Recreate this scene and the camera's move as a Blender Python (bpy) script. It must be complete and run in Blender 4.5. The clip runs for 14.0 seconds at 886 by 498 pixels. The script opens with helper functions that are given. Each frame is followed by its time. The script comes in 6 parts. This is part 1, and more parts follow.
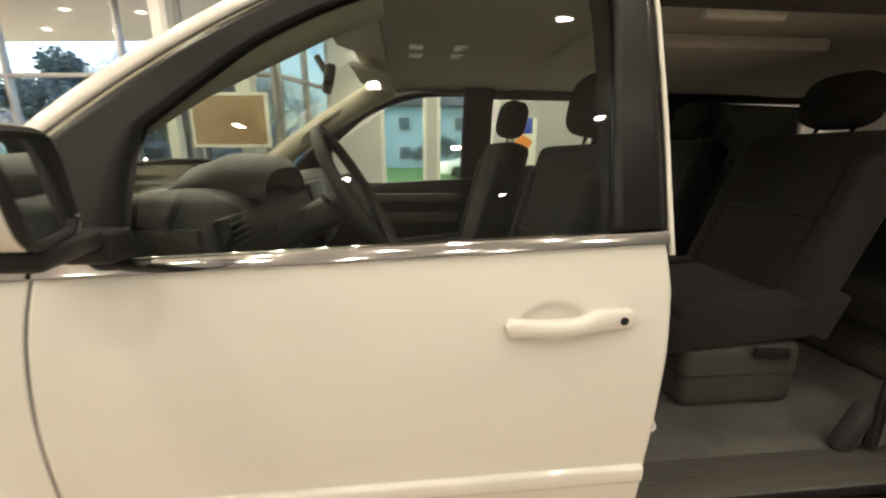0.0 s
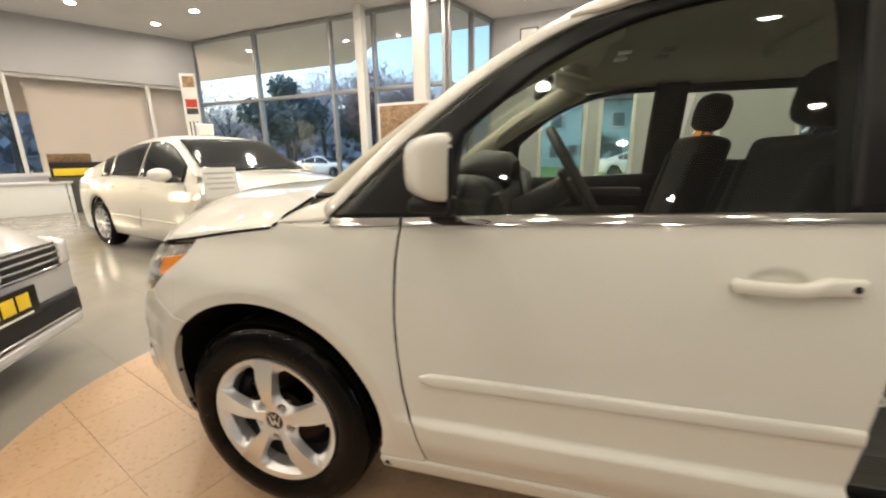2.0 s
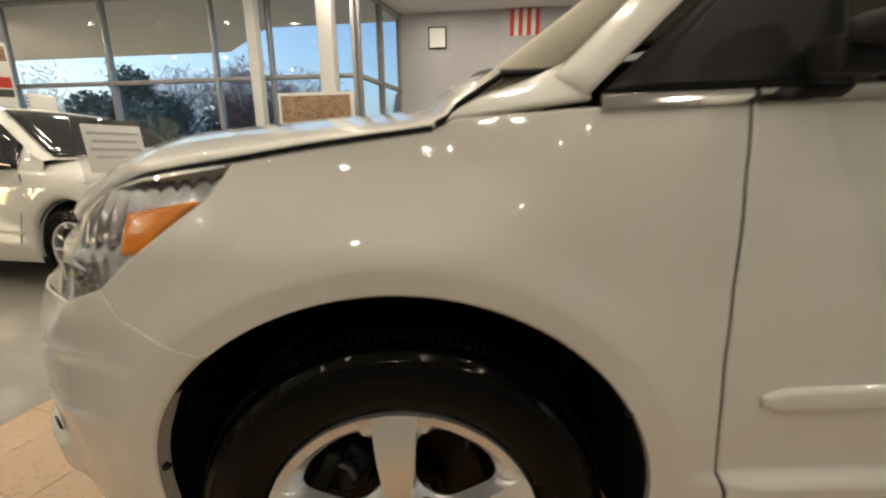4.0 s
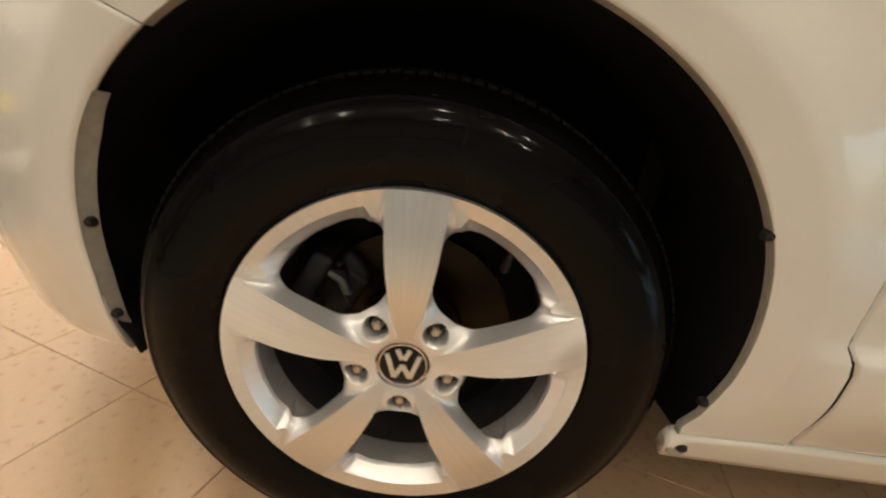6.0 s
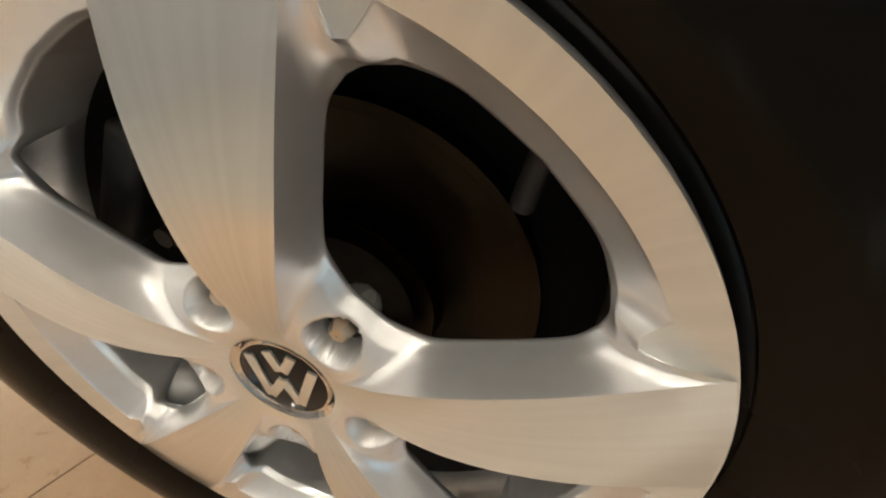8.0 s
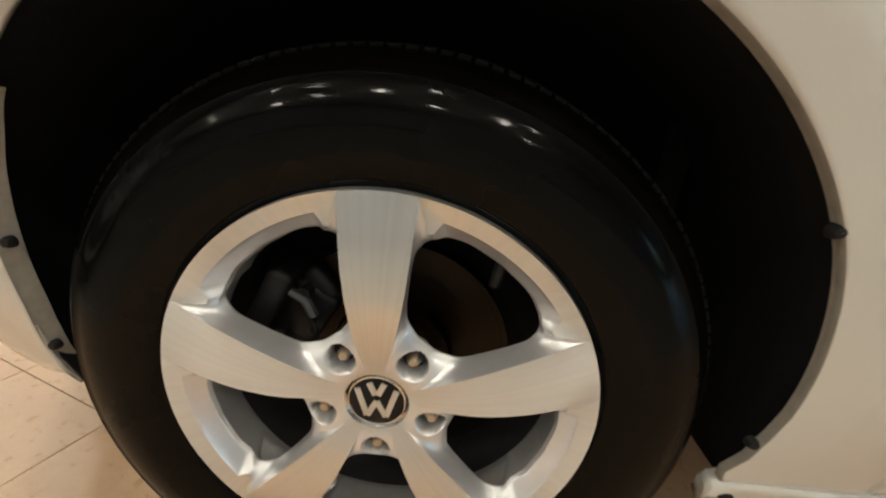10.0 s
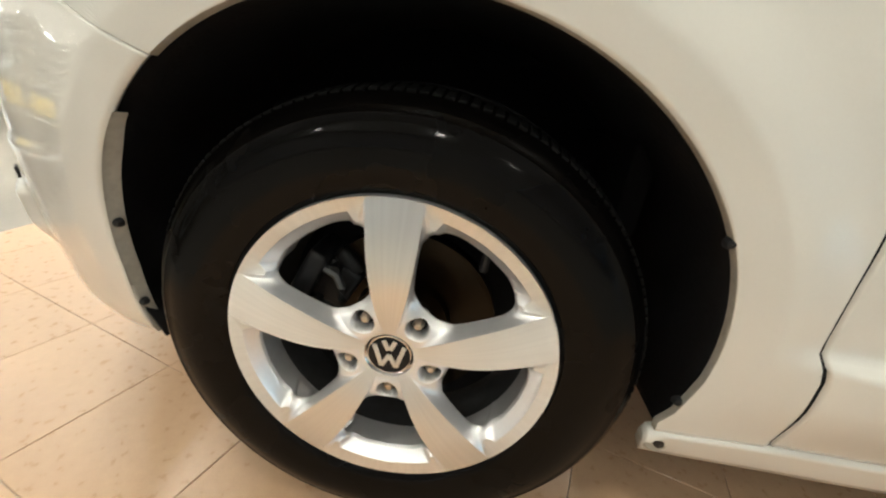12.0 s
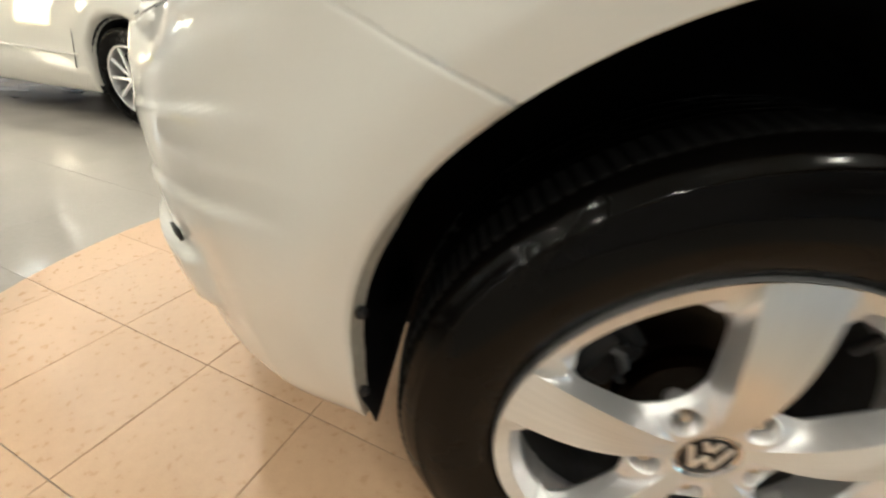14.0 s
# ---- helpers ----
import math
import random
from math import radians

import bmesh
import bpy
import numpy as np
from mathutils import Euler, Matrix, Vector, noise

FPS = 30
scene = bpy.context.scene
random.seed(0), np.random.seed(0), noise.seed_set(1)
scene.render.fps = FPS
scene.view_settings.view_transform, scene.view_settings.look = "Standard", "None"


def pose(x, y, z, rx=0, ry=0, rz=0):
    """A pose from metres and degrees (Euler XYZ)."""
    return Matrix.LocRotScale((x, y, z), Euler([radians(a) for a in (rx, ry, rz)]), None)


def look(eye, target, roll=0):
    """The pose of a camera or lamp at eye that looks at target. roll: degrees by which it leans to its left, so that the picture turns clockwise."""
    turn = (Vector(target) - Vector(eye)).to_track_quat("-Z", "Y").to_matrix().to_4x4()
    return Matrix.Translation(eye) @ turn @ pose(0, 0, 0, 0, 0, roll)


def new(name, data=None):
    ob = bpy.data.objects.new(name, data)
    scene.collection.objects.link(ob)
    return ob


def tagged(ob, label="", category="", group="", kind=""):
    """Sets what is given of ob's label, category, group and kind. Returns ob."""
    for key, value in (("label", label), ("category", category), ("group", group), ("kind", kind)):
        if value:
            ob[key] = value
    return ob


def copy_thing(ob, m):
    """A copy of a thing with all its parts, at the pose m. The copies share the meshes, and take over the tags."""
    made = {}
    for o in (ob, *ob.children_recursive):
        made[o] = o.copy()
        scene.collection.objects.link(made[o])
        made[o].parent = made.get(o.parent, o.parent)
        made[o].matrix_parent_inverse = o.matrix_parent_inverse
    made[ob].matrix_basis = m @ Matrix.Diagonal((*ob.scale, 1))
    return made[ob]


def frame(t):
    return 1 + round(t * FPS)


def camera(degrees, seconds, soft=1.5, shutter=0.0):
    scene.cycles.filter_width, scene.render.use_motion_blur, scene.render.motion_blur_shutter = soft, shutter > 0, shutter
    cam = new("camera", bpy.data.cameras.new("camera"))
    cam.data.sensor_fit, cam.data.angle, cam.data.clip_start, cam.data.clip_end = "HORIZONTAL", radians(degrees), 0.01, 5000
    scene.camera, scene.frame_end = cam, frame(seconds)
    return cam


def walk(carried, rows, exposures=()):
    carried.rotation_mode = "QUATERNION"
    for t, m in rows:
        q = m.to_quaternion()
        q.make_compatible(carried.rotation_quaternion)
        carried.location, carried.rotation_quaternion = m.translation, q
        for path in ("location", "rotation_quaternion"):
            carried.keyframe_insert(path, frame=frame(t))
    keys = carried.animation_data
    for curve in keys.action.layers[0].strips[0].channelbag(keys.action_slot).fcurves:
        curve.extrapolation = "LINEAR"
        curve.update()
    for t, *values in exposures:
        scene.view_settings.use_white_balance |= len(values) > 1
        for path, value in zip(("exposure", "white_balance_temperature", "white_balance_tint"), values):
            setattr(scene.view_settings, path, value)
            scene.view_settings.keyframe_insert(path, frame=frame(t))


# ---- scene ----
cam = camera(97.6, 14.0, 2.1, 0.45)
PATH = [
    (0, (1.084, -0.596, 1.240), (1.267, 1.339, 0.766), 0.1),
    (0.5, (1.131, -0.750, 1.229), (1.107, 1.191, 0.748), -0.6),
    (1, (1.078, -0.913, 1.226), (0.868, 1.022, 0.764), -1.7),
    (1.5, (1.059, -0.946, 1.207), (0.570, 0.940, 0.754), -1.5),
    (2, (0.875, -0.902, 1.227), (0.349, 0.969, 0.756), -1.0),
    (2.2, (0.781, -0.878, 1.228), (0.228, 0.990, 0.773), -2.7),
    (4.3, (-0.008, -0.438, 0.878), (0.079, 1.514, 0.452), 0.4),
    (4.5, (-0.045, -0.404, 0.806), (0.039, 1.538, 0.336), 2.1),
    (5, (-0.081, -0.383, 0.665), (0.108, 1.555, 0.211), 5.7),
    (5.5, (-0.078, -0.383, 0.661), (0.096, 1.523, 0.081), 6.6),
    (6, (0.018, -0.371, 0.679), (0.065, 1.503, -0.018), 8.9),
    (6.5, (0.120, -0.302, 0.677), (-0.209, 1.480, -0.170), 7.3),
    (7, (0.143, -0.167, 0.633), (-0.218, 1.539, -0.346), 7.9),
    (7.5, (0.121, -0.105, 0.587), (-0.219, 1.574, -0.444), 8.7),
    (8, (0.106, -0.080, 0.572), (-0.166, 1.548, -0.558), 10.2),
    (8.5, (0.099, -0.086, 0.578), (-0.185, 1.583, -0.487), 9.7),
    (9, (0.103, -0.144, 0.612), (-0.238, 1.640, -0.226), 7.9),
    (9.2, (0.102, -0.182, 0.638), (-0.206, 1.662, -0.072), 7.1),
    (11.3, (-0.003, -0.363, 0.677), (0.197, 1.518, 0.028), 8.9),
    (11.5, (0.015, -0.373, 0.687), (0.194, 1.505, 0.023), 8.7),
    (12, (0.081, -0.392, 0.717), (-0.025, 1.446, -0.065), 7.8),
    (12.5, (0.183, -0.386, 0.769), (-0.024, 1.391, -0.125), 7.5),
    (13, (0.135, -0.391, 0.789), (-0.051, 1.357, -0.164), 10.5),
    (13.5, (-0.071, -0.371, 0.777), (-0.255, 1.443, -0.044), 6.5),
    (14, (-0.291, -0.253, 0.738), (-0.401, 1.510, -0.201), 4.6),
]
EXPOSURES = [(0, 2.33, 6500, 8), (0.5, 2.34, 6500, 8), (1.2, 2.12, 6400, 8), (2.2, 1.80, 6250, 8), (4.3, 1.05, 6400, 7), (4.6, 0.95, 6750, 8), (5.0, 1.25, 6750, 8), (5.5, 1.88, 6650, 8), (6.0, 1.90, 6450, 8), (6.5, 2.16, 6250, 7), (7.0, 2.02, 6050, 6),
             (7.5, 1.92, 6000, 6), (9.2, 1.8, 5950, 5), (11.5, 2.25, 5650, 3), (12.5, 2.35, 5600, 2), (13.5, 2.22, 5600, 2), (14, 2.06, 5700, 3)]
walk(cam, [(t, look(eye, target, roll)) for t, eye, target, roll in PATH], EXPOSURES)  # path and exposure

# ---- daylight and exposure ----
world = bpy.data.worlds.new("overcast_sky")
scene.world = world
world.use_nodes = True
wn = world.node_tree
sky = wn.nodes.new("ShaderNodeTexSky")
sky.sky_type = 'NISHITA'
sky.sun_disc = False
sky.sun_elevation = radians(14)
sky.sun_rotation = radians(265)
sky.air_density, sky.dust_density, sky.ozone_density = 1.0, 3.5, 2.0
pale = wn.nodes.new("ShaderNodeHueSaturation")
pale.inputs["Saturation"].default_value = 1.1
wn.links.new(sky.outputs[0], pale.inputs["Color"])
wn.links.new(pale.outputs[0], wn.nodes["Background"].inputs[0])
wn.nodes["Background"].inputs[1].default_value = 0.17
sun_data = bpy.data.lights.new("sun", 'SUN')
sun_data.energy, sun_data.angle, sun_data.color = 1.5, radians(20), (1.0, 0.95, 0.88)
sun = new("sun", sun_data)
sun.matrix_world = look((-60, -5, 40), (0, 8, 0))

LAMP = 95.0            # glow of the ceiling downlights
LAMP_COLOUR = (1.0, 0.86, 0.67)


# ---- materials ----
def material(name, colour, rough=0.5, metal=0.0, coat=0.0, vary=0.06, scale=4.0, bump=0.0, bump_scale=60.0,
             rough_vary=0.0, sheen=0.0, spec=0.5, fine=80.0, random=0.0):
    m = bpy.data.materials.new(name)
    m.use_nodes = True
    n, l = m.node_tree.nodes, m.node_tree.links
    b = n["Principled BSDF"]
    b.inputs["Roughness"].default_value = rough
    b.inputs["Metallic"].default_value = metal
    b.inputs["Coat Weight"].default_value = coat
    b.inputs["Coat Roughness"].default_value = 0.03
    b.inputs["Specular IOR Level"].default_value = spec
    b.inputs["Sheen Weight"].default_value = sheen
    tex = n.new("ShaderNodeTexCoord")
    col = n.new("ShaderNodeRGB")
    col.outputs[0].default_value = (*colour, 1)
    out = col.outputs[0]
    if vary:
        big, small = n.new("ShaderNodeTexNoise"), n.new("ShaderNodeTexNoise")
        big.inputs["Scale"].default_value, big.inputs["Detail"].default_value = scale, 4
        small.inputs["Scale"].default_value, small.inputs["Detail"].default_value = fine, 3
        for t in (big, small):
            l.new(tex.outputs["Object"], t.inputs["Vector"])
        add = n.new("ShaderNodeMath")
        add.operation = 'ADD'
        l.new(big.outputs["Fac"], add.inputs[0])
        l.new(small.outputs["Fac"], add.inputs[1])
        last = add.outputs[0]
        if random:
            info, more = n.new("ShaderNodeObjectInfo"), n.new("ShaderNodeMath")
            more.operation = 'MULTIPLY_ADD'
            more.inputs[1].default_value = random / max(vary, 1e-3)
            l.new(info.outputs["Random"], more.inputs[0])
            l.new(last, more.inputs[2])
            last = more.outputs[0]
        mr = n.new("ShaderNodeMapRange")
        mr.inputs["From Min"].default_value, mr.inputs["From Max"].default_value = 0.6, 1.4 + (random / max(vary, 1e-3))
        mr.inputs["To Min"].default_value, mr.inputs["To Max"].default_value = 1 - vary, 1 + vary
        l.new(last, mr.inputs["Value"])
        mul = n.new("ShaderNodeVectorMath")
        mul.operation = 'SCALE'
        l.new(out, mul.inputs[0])
        l.new(mr.outputs[0], mul.inputs["Scale"])
        out = mul.outputs[0]
        if rough_vary:
            rr = n.new("ShaderNodeMapRange")
            rr.inputs["From Min"].default_value, rr.inputs["From Max"].default_value = 0.35, 0.65
            rr.inputs["To Min"].default_value, rr.inputs["To Max"].default_value = max(0.02, rough - rough_vary), rough + rough_vary
            l.new(big.outputs["Fac"], rr.inputs["Value"])
            l.new(rr.outputs[0], b.inputs["Roughness"])
    l.new(out, b.inputs["Base Color"])
    if bump:
        t = n.new("ShaderNodeTexNoise")
        t.inputs["Scale"].default_value, t.inputs["Detail"].default_value = bump_scale, 4
        l.new(tex.outputs["Object"], t.inputs["Vector"])
        bn = n.new("ShaderNodeBump")
        bn.inputs["Strength"].default_value, bn.inputs["Distance"].default_value = bump, 0.004
        l.new(t.outputs["Fac"], bn.inputs["Height"])
        l.new(bn.outputs[0], b.inputs["Normal"])
    return m


def glass(name, tint, rough=0.0, shine=1.0):
    m = bpy.data.materials.new(name)
    m.use_nodes = True
    n, l = m.node_tree.nodes, m.node_tree.links
    n.remove(n["Principled BSDF"])
    clear, gloss, fres, mix = (n.new("ShaderNodeBsdfTransparent"), n.new("ShaderNodeBsdfGlossy"),
                               n.new("ShaderNodeLayerWeight"), n.new("ShaderNodeMixShader"))
    clear.inputs[0].default_value = (*tint, 1)
    gloss.inputs["Roughness"].default_value = rough
    gloss.inputs[0].default_value = (shine, shine, shine, 1)
    fres.inputs["Blend"].default_value = 0.5
    power, scale = n.new("ShaderNodeMath"), n.new("ShaderNodeMath")
    power.operation, scale.operation = 'POWER', 'MULTIPLY_ADD'
    power.inputs[1].default_value = 5.0
    scale.inputs[1].default_value, scale.inputs[2].default_value = 0.95, 0.05
    l.new(fres.outputs["Facing"], power.inputs[0])
    l.new(power.outputs[0], scale.inputs[0])
    l.new(scale.outputs[0], mix.inputs[0])
    l.new(clear.outputs[0], mix.inputs[1])
    l.new(gloss.outputs[0], mix.inputs[2])
    l.new(mix.outputs[0], n["Material Output"].inputs[0])
    return m


def glow(name, colour, strength):
    m = bpy.data.materials.new(name)
    m.use_nodes = True
    b = m.node_tree.nodes["Principled BSDF"]
    b.inputs["Base Color"].default_value = (0.9, 0.9, 0.9, 1)
    b.inputs["Emission Color"].default_value = (*colour, 1)
    b.inputs["Emission Strength"].default_value = strength
    return m


PAINT = material("white_car_paint", (0.80, 0.785, 0.735), 0.36, coat=1.0, spec=0.3, vary=0.015, scale=1.5, fine=300)
GREY_PAINT = material("silver_car_paint", (0.62, 0.63, 0.65), 0.3, metal=0.35, coat=1.0, vary=0.02, scale=2)
BLACK_GLOSS = material("black_gloss_trim", (0.010, 0.010, 0.011), 0.3, spec=0.25, vary=0.1)
BLACK_TRIM = material("black_plastic_trim", (0.015, 0.015, 0.016), 0.5, spec=0.3, vary=0.15, bump=0.1, bump_scale=300)
LINER = material("wheel_arch_liner", (0.010, 0.010, 0.011), 0.9, spec=0.15, vary=0.25, bump=0.25, bump_scale=120)
RUBBER = material("tyre_rubber", (0.0022, 0.0019, 0.0017), 0.24, coat=0.26, spec=0.03, vary=0.2, scale=9, fine=200, bump=0.06, bump_scale=220, rough_vary=0.09)
RUBBER.node_tree.nodes["Principled BSDF"].inputs["Coat Roughness"].default_value = 0.09
FLANGE = material("unpolished_flange", (0.40, 0.38, 0.33), 0.75, vary=0.15, scale=20)


def turned_metal(name, colour, rough, metal=1.0, coat=0.0):
    """Lathe-cut alloy: fine rings round the wheel's axle stretch its highlights along the spokes."""
    m = material(name, colour, rough, metal=metal, coat=coat, vary=0.0)
    n, l = m.node_tree.nodes, m.node_tree.links
    b = n["Principled BSDF"]
    b.inputs["Anisotropic"].default_value = 1.0
    tan = n.new("ShaderNodeTangent")
    tan.direction_type, tan.axis = 'RADIAL', 'Y'
    l.new(tan.outputs[0], b.inputs["Tangent"])
    tex, sep, mul, add, root, wave, mr = (n.new("ShaderNodeTexCoord"), n.new("ShaderNodeSeparateXYZ"), n.new("ShaderNodeMath"), n.new("ShaderNodeMath"),
                                          n.new("ShaderNodeMath"), n.new("ShaderNodeTexNoise"), n.new("ShaderNodeMapRange"))
    l.new(tex.outputs["Object"], sep.inputs[0])
    mul.operation, add.operation, root.operation = 'MULTIPLY', 'MULTIPLY_ADD', 'SQRT'
    for k in (0, 1):
        l.new(sep.outputs[0], mul.inputs[k])
        l.new(sep.outputs[2], add.inputs[k])
    l.new(mul.outputs[0], add.inputs[2])
    l.new(add.outputs[0], root.inputs[0])
    wave.noise_dimensions = '1D'
    wave.inputs["Scale"].default_value, wave.inputs["Detail"].default_value = 900.0, 3
    l.new(root.outputs[0], wave.inputs["W"])
    # faint radial streaks in the colour imitate highlights drawn out along the spokes
    turn, painted_glint = n.new("ShaderNodeMath"), n.new("ShaderNodeTexNoise")
    turn.operation = 'ARCTAN2'
    l.new(sep.outputs[2], turn.inputs[0])
    l.new(sep.outputs[0], turn.inputs[1])
    painted_glint.noise_dimensions = '1D'
    painted_glint.inputs["Scale"].default_value, painted_glint.inputs["Detail"].default_value = 24.0, 2
    l.new(turn.outputs[0], painted_glint.inputs["W"])
    shade = n.new("ShaderNodeMapRange")
    shade.inputs["From Min"].default_value, shade.inputs["From Max"].default_value = 0.35, 0.68
    shade.inputs["To Min"].default_value, shade.inputs["To Max"].default_value = 0.98, 1.02
    l.new(painted_glint.outputs["Fac"], shade.inputs["Value"])
    tone = n.new("ShaderNodeVectorMath")
    tone.operation = 'SCALE'
    tone.inputs[0].default_value = colour
    l.new(shade.outputs[0], tone.inputs["Scale"])
    l.new(tone.outputs[0], b.inputs["Base Color"])
    mr.inputs["To Min"].default_value, mr.inputs["To Max"].default_value = rough - 0.05, rough + 0.05
    l.new(wave.outputs["Fac"], mr.inputs["Value"])
    l.new(mr.outputs[0], b.inputs["Roughness"])
    return m


MACHINED = turned_metal("machined_alloy", (0.93, 0.92, 0.89), 0.36, 0.84, 0.25)
TREAD = material("tread_rubber", (0.006, 0.006, 0.006), 0.75, spec=0.12, vary=0.2, scale=30)
BARREL = material("inner_barrel_alloy", (0.86, 0.86, 0.88), 0.34, metal=0.8, vary=0.08, scale=15)
SILVER = material("silver_painted_alloy", (0.93, 0.93, 0.95), 0.33, metal=0.70, coat=0.6, vary=0.03, scale=20)
REFLECTOR = material("lamp_reflector", (0.62, 0.62, 0.63), 0.14, metal=0.9, vary=0.05, scale=30)
CHROME = material("chrome", (0.82, 0.82, 0.83), 0.08, metal=1.0, vary=0.02)
# steel and caliper iron near black: shade behind the spokes is in the colour
STEEL = turned_metal("darkened_steel", (0.030, 0.022, 0.014), 0.30)
CALIPER = material("shaded_caliper_iron", (0.016, 0.016, 0.017), 0.5, metal=0.5, vary=0.25, scale=40, bump=0.2)
# darker copy of the barrel alloy: the shade deep in the rim as colour
SHADED_ALLOY = material("shaded_barrel_alloy", (0.07, 0.07, 0.072), 0.5, metal=0.6, vary=0.2, scale=30)
NUT_STEEL = material("zinc_plated_steel", (0.60, 0.55, 0.47), 0.28, metal=1.0, vary=0.08, scale=80)
CLIP_STEEL = material("spring_steel", (0.16, 0.165, 0.17), 0.45, metal=0.8, vary=0.15, scale=60)
# brown hub metal, darkened as well for the shade inside the wheel
RUSTY = material("shaded_hub_casting", (0.020, 0.015, 0.011), 0.7, metal=0.3, vary=0.4, scale=40, bump=0.3)
CLOTH = material("dark_grey_seat_cloth", (0.013, 0.0125, 0.012), 0.95, vary=0.15, scale=30, fine=120, sheen=0.03)
DARK_PLASTIC = material("dark_interior_plastic", (0.03, 0.03, 0.031), 0.55, vary=0.12, bump=0.15, bump_scale=400)
GREY_PLASTIC = material("grey_interior_plastic", (0.065, 0.062, 0.056), 0.6, vary=0.08, bump=0.12, bump_scale=400)
BEIGE_PLASTIC = material("beige_pillar_trim", (0.52, 0.49, 0.40), 0.65, vary=0.05, bump=0.1, bump_scale=300)
HEADLINER = material("headliner_cloth", (0.52, 0.49, 0.43), 0.95, vary=0.06, bump=0.2, bump_scale=600)
CARPET = material("grey_floor_carpet", (0.105, 0.103, 0.10), 0.95, vary=0.3, scale=12, fine=500, bump=0.4, bump_scale=500)
AMBER = material("amber_lens", (0.95, 0.30, 0.015), 0.15, coat=1.0, vary=0.1, scale=60)
PINK_TILE = material("salmon_stone_tile", (0.52, 0.345, 0.215), 0.3, vary=0.12, scale=45, fine=330, bump=0.02, bump_scale=200, rough_vary=0.03, random=0.06)
GREY_TILE = material("pale_grey_tile", (0.32, 0.297, 0.268), 0.17, vary=0.06, scale=3, fine=60, rough_vary=0.05)
GROUT = material("tile_grout", (0.47, 0.325, 0.21), 0.9, vary=0.2, scale=20)
WALL = material("white_wall_paint", (0.48, 0.475, 0.505), 0.85, vary=0.03, scale=1.2, bump=0.05, bump_scale=150)
TAN_WALL = material("tan_wall_paint", (0.82, 0.68, 0.58), 0.85, vary=0.03, scale=1.5)
CEILING = material("ceiling_board", (0.72, 0.71, 0.70), 0.9, vary=0.03, scale=2, bump=0.08, bump_scale=200)
CONCRETE = material("pale_concrete", (0.42, 0.41, 0.39), 0.85, vary=0.1, scale=2, fine=60)
FRAME = material("window_frame_aluminium", (0.36, 0.36, 0.37), 0.45, metal=0.5, vary=0.06)
WHITE_FRAME = material("white_steel_paint", (0.72, 0.71, 0.69), 0.5, vary=0.04)
SOFFIT = material("soffit_panel", (0.78, 0.78, 0.80), 0.7, vary=0.05, scale=1)
PANE = glass("window_glass", (0.93, 0.95, 0.97), 0.0, 0.5)
CAR_GLASS = glass("car_window_glass", (0.72, 0.78, 0.72))
DARK_GLASS = glass("tinted_privacy_glass", (0.10, 0.11, 0.10))
CLEAR = glass("clear_lens", (0.9, 0.9, 0.9))
SALOON_GLASS = material("dark_saloon_glass", (0.02, 0.024, 0.028), 0.06, vary=0.0)
FAR_PANE = material("far_window_pane", (0.13, 0.17, 0.20), 0.2, vary=0.1)
MIRROR = material("mirror_glass", (0.85, 0.87, 0.9), 0.02, metal=1.0, vary=0.0)
LAMP_GLOW = glow("downlight_glow", LAMP_COLOUR, LAMP)
GRASS = material("lawn", (0.085, 0.19, 0.045), 0.9, vary=0.35, scale=0.6, fine=30)
ASPHALT = material("asphalt", (0.055, 0.055, 0.058), 0.85, vary=0.25, scale=1.5, fine=40)
BARK = material("bark", (0.09, 0.065, 0.05), 0.9, vary=0.3, scale=6, bump=0.5, bump_scale=25)
# leaf colours blended towards pale blue-grey: outdoor haze mixed into them
LEAF_GREEN = material("dark_green_leaves", (0.10, 0.13, 0.125), 0.8, vary=0.5, scale=0.6, fine=6)
LEAF_BROWN = material("autumn_leaves", (0.20, 0.145, 0.16), 0.85, vary=0.5, scale=0.6, fine=6)
LEAF_HAZE = material("hazed_twigs", (0.40, 0.39, 0.44), 0.9, vary=0.5, scale=0.6, fine=6)
RED = material("red_print", (0.55, 0.05, 0.03), 0.5, vary=0.08)
BLUE = material("blue_print", (0.03, 0.08, 0.5), 0.5, vary=0.08)
ORANGE = material("orange_print", (0.75, 0.25, 0.05), 0.5, vary=0.08)
YELLOW = material("yellow_print", (0.85, 0.62, 0.02), 0.45, vary=0.05)
PAPER = material("white_paper", (0.8, 0.8, 0.78), 0.6, vary=0.03)
BROWN_PRINT = material("sepia_print", (0.30, 0.19, 0.11), 0.5, vary=0.6, scale=7, fine=22)
SIDING = material("pale_siding", (0.42, 0.56, 0.64), 0.8, vary=0.08, scale=2)


# ---- mesh helpers ----
def empty(name, place=(0, 0, 0), turn=0.0):
    ob = new(name)
    ob.matrix_world = pose(*place, 0, 0, turn)
    return ob


def shape(name, verts, faces, mat, parent=None, label="", smooth=True, slots=None, sharp=40):
    me = bpy.data.meshes.new(name)
    me.from_pydata([tuple(map(float, v)) for v in verts], [], faces)
    for m in (mat if isinstance(mat, (list, tuple)) else [mat]):
        me.materials.append(m)
    if slots is not None:
        me.polygons.foreach_set("material_index", slots)
    if smooth:
        me.polygons.foreach_set("use_smooth", [True] * len(me.polygons))
        me.set_sharp_from_angle(angle=radians(sharp))
    me.update()
    ob = new(name, me)
    if parent is not None:
        ob.parent = parent
    return tagged(ob, label)


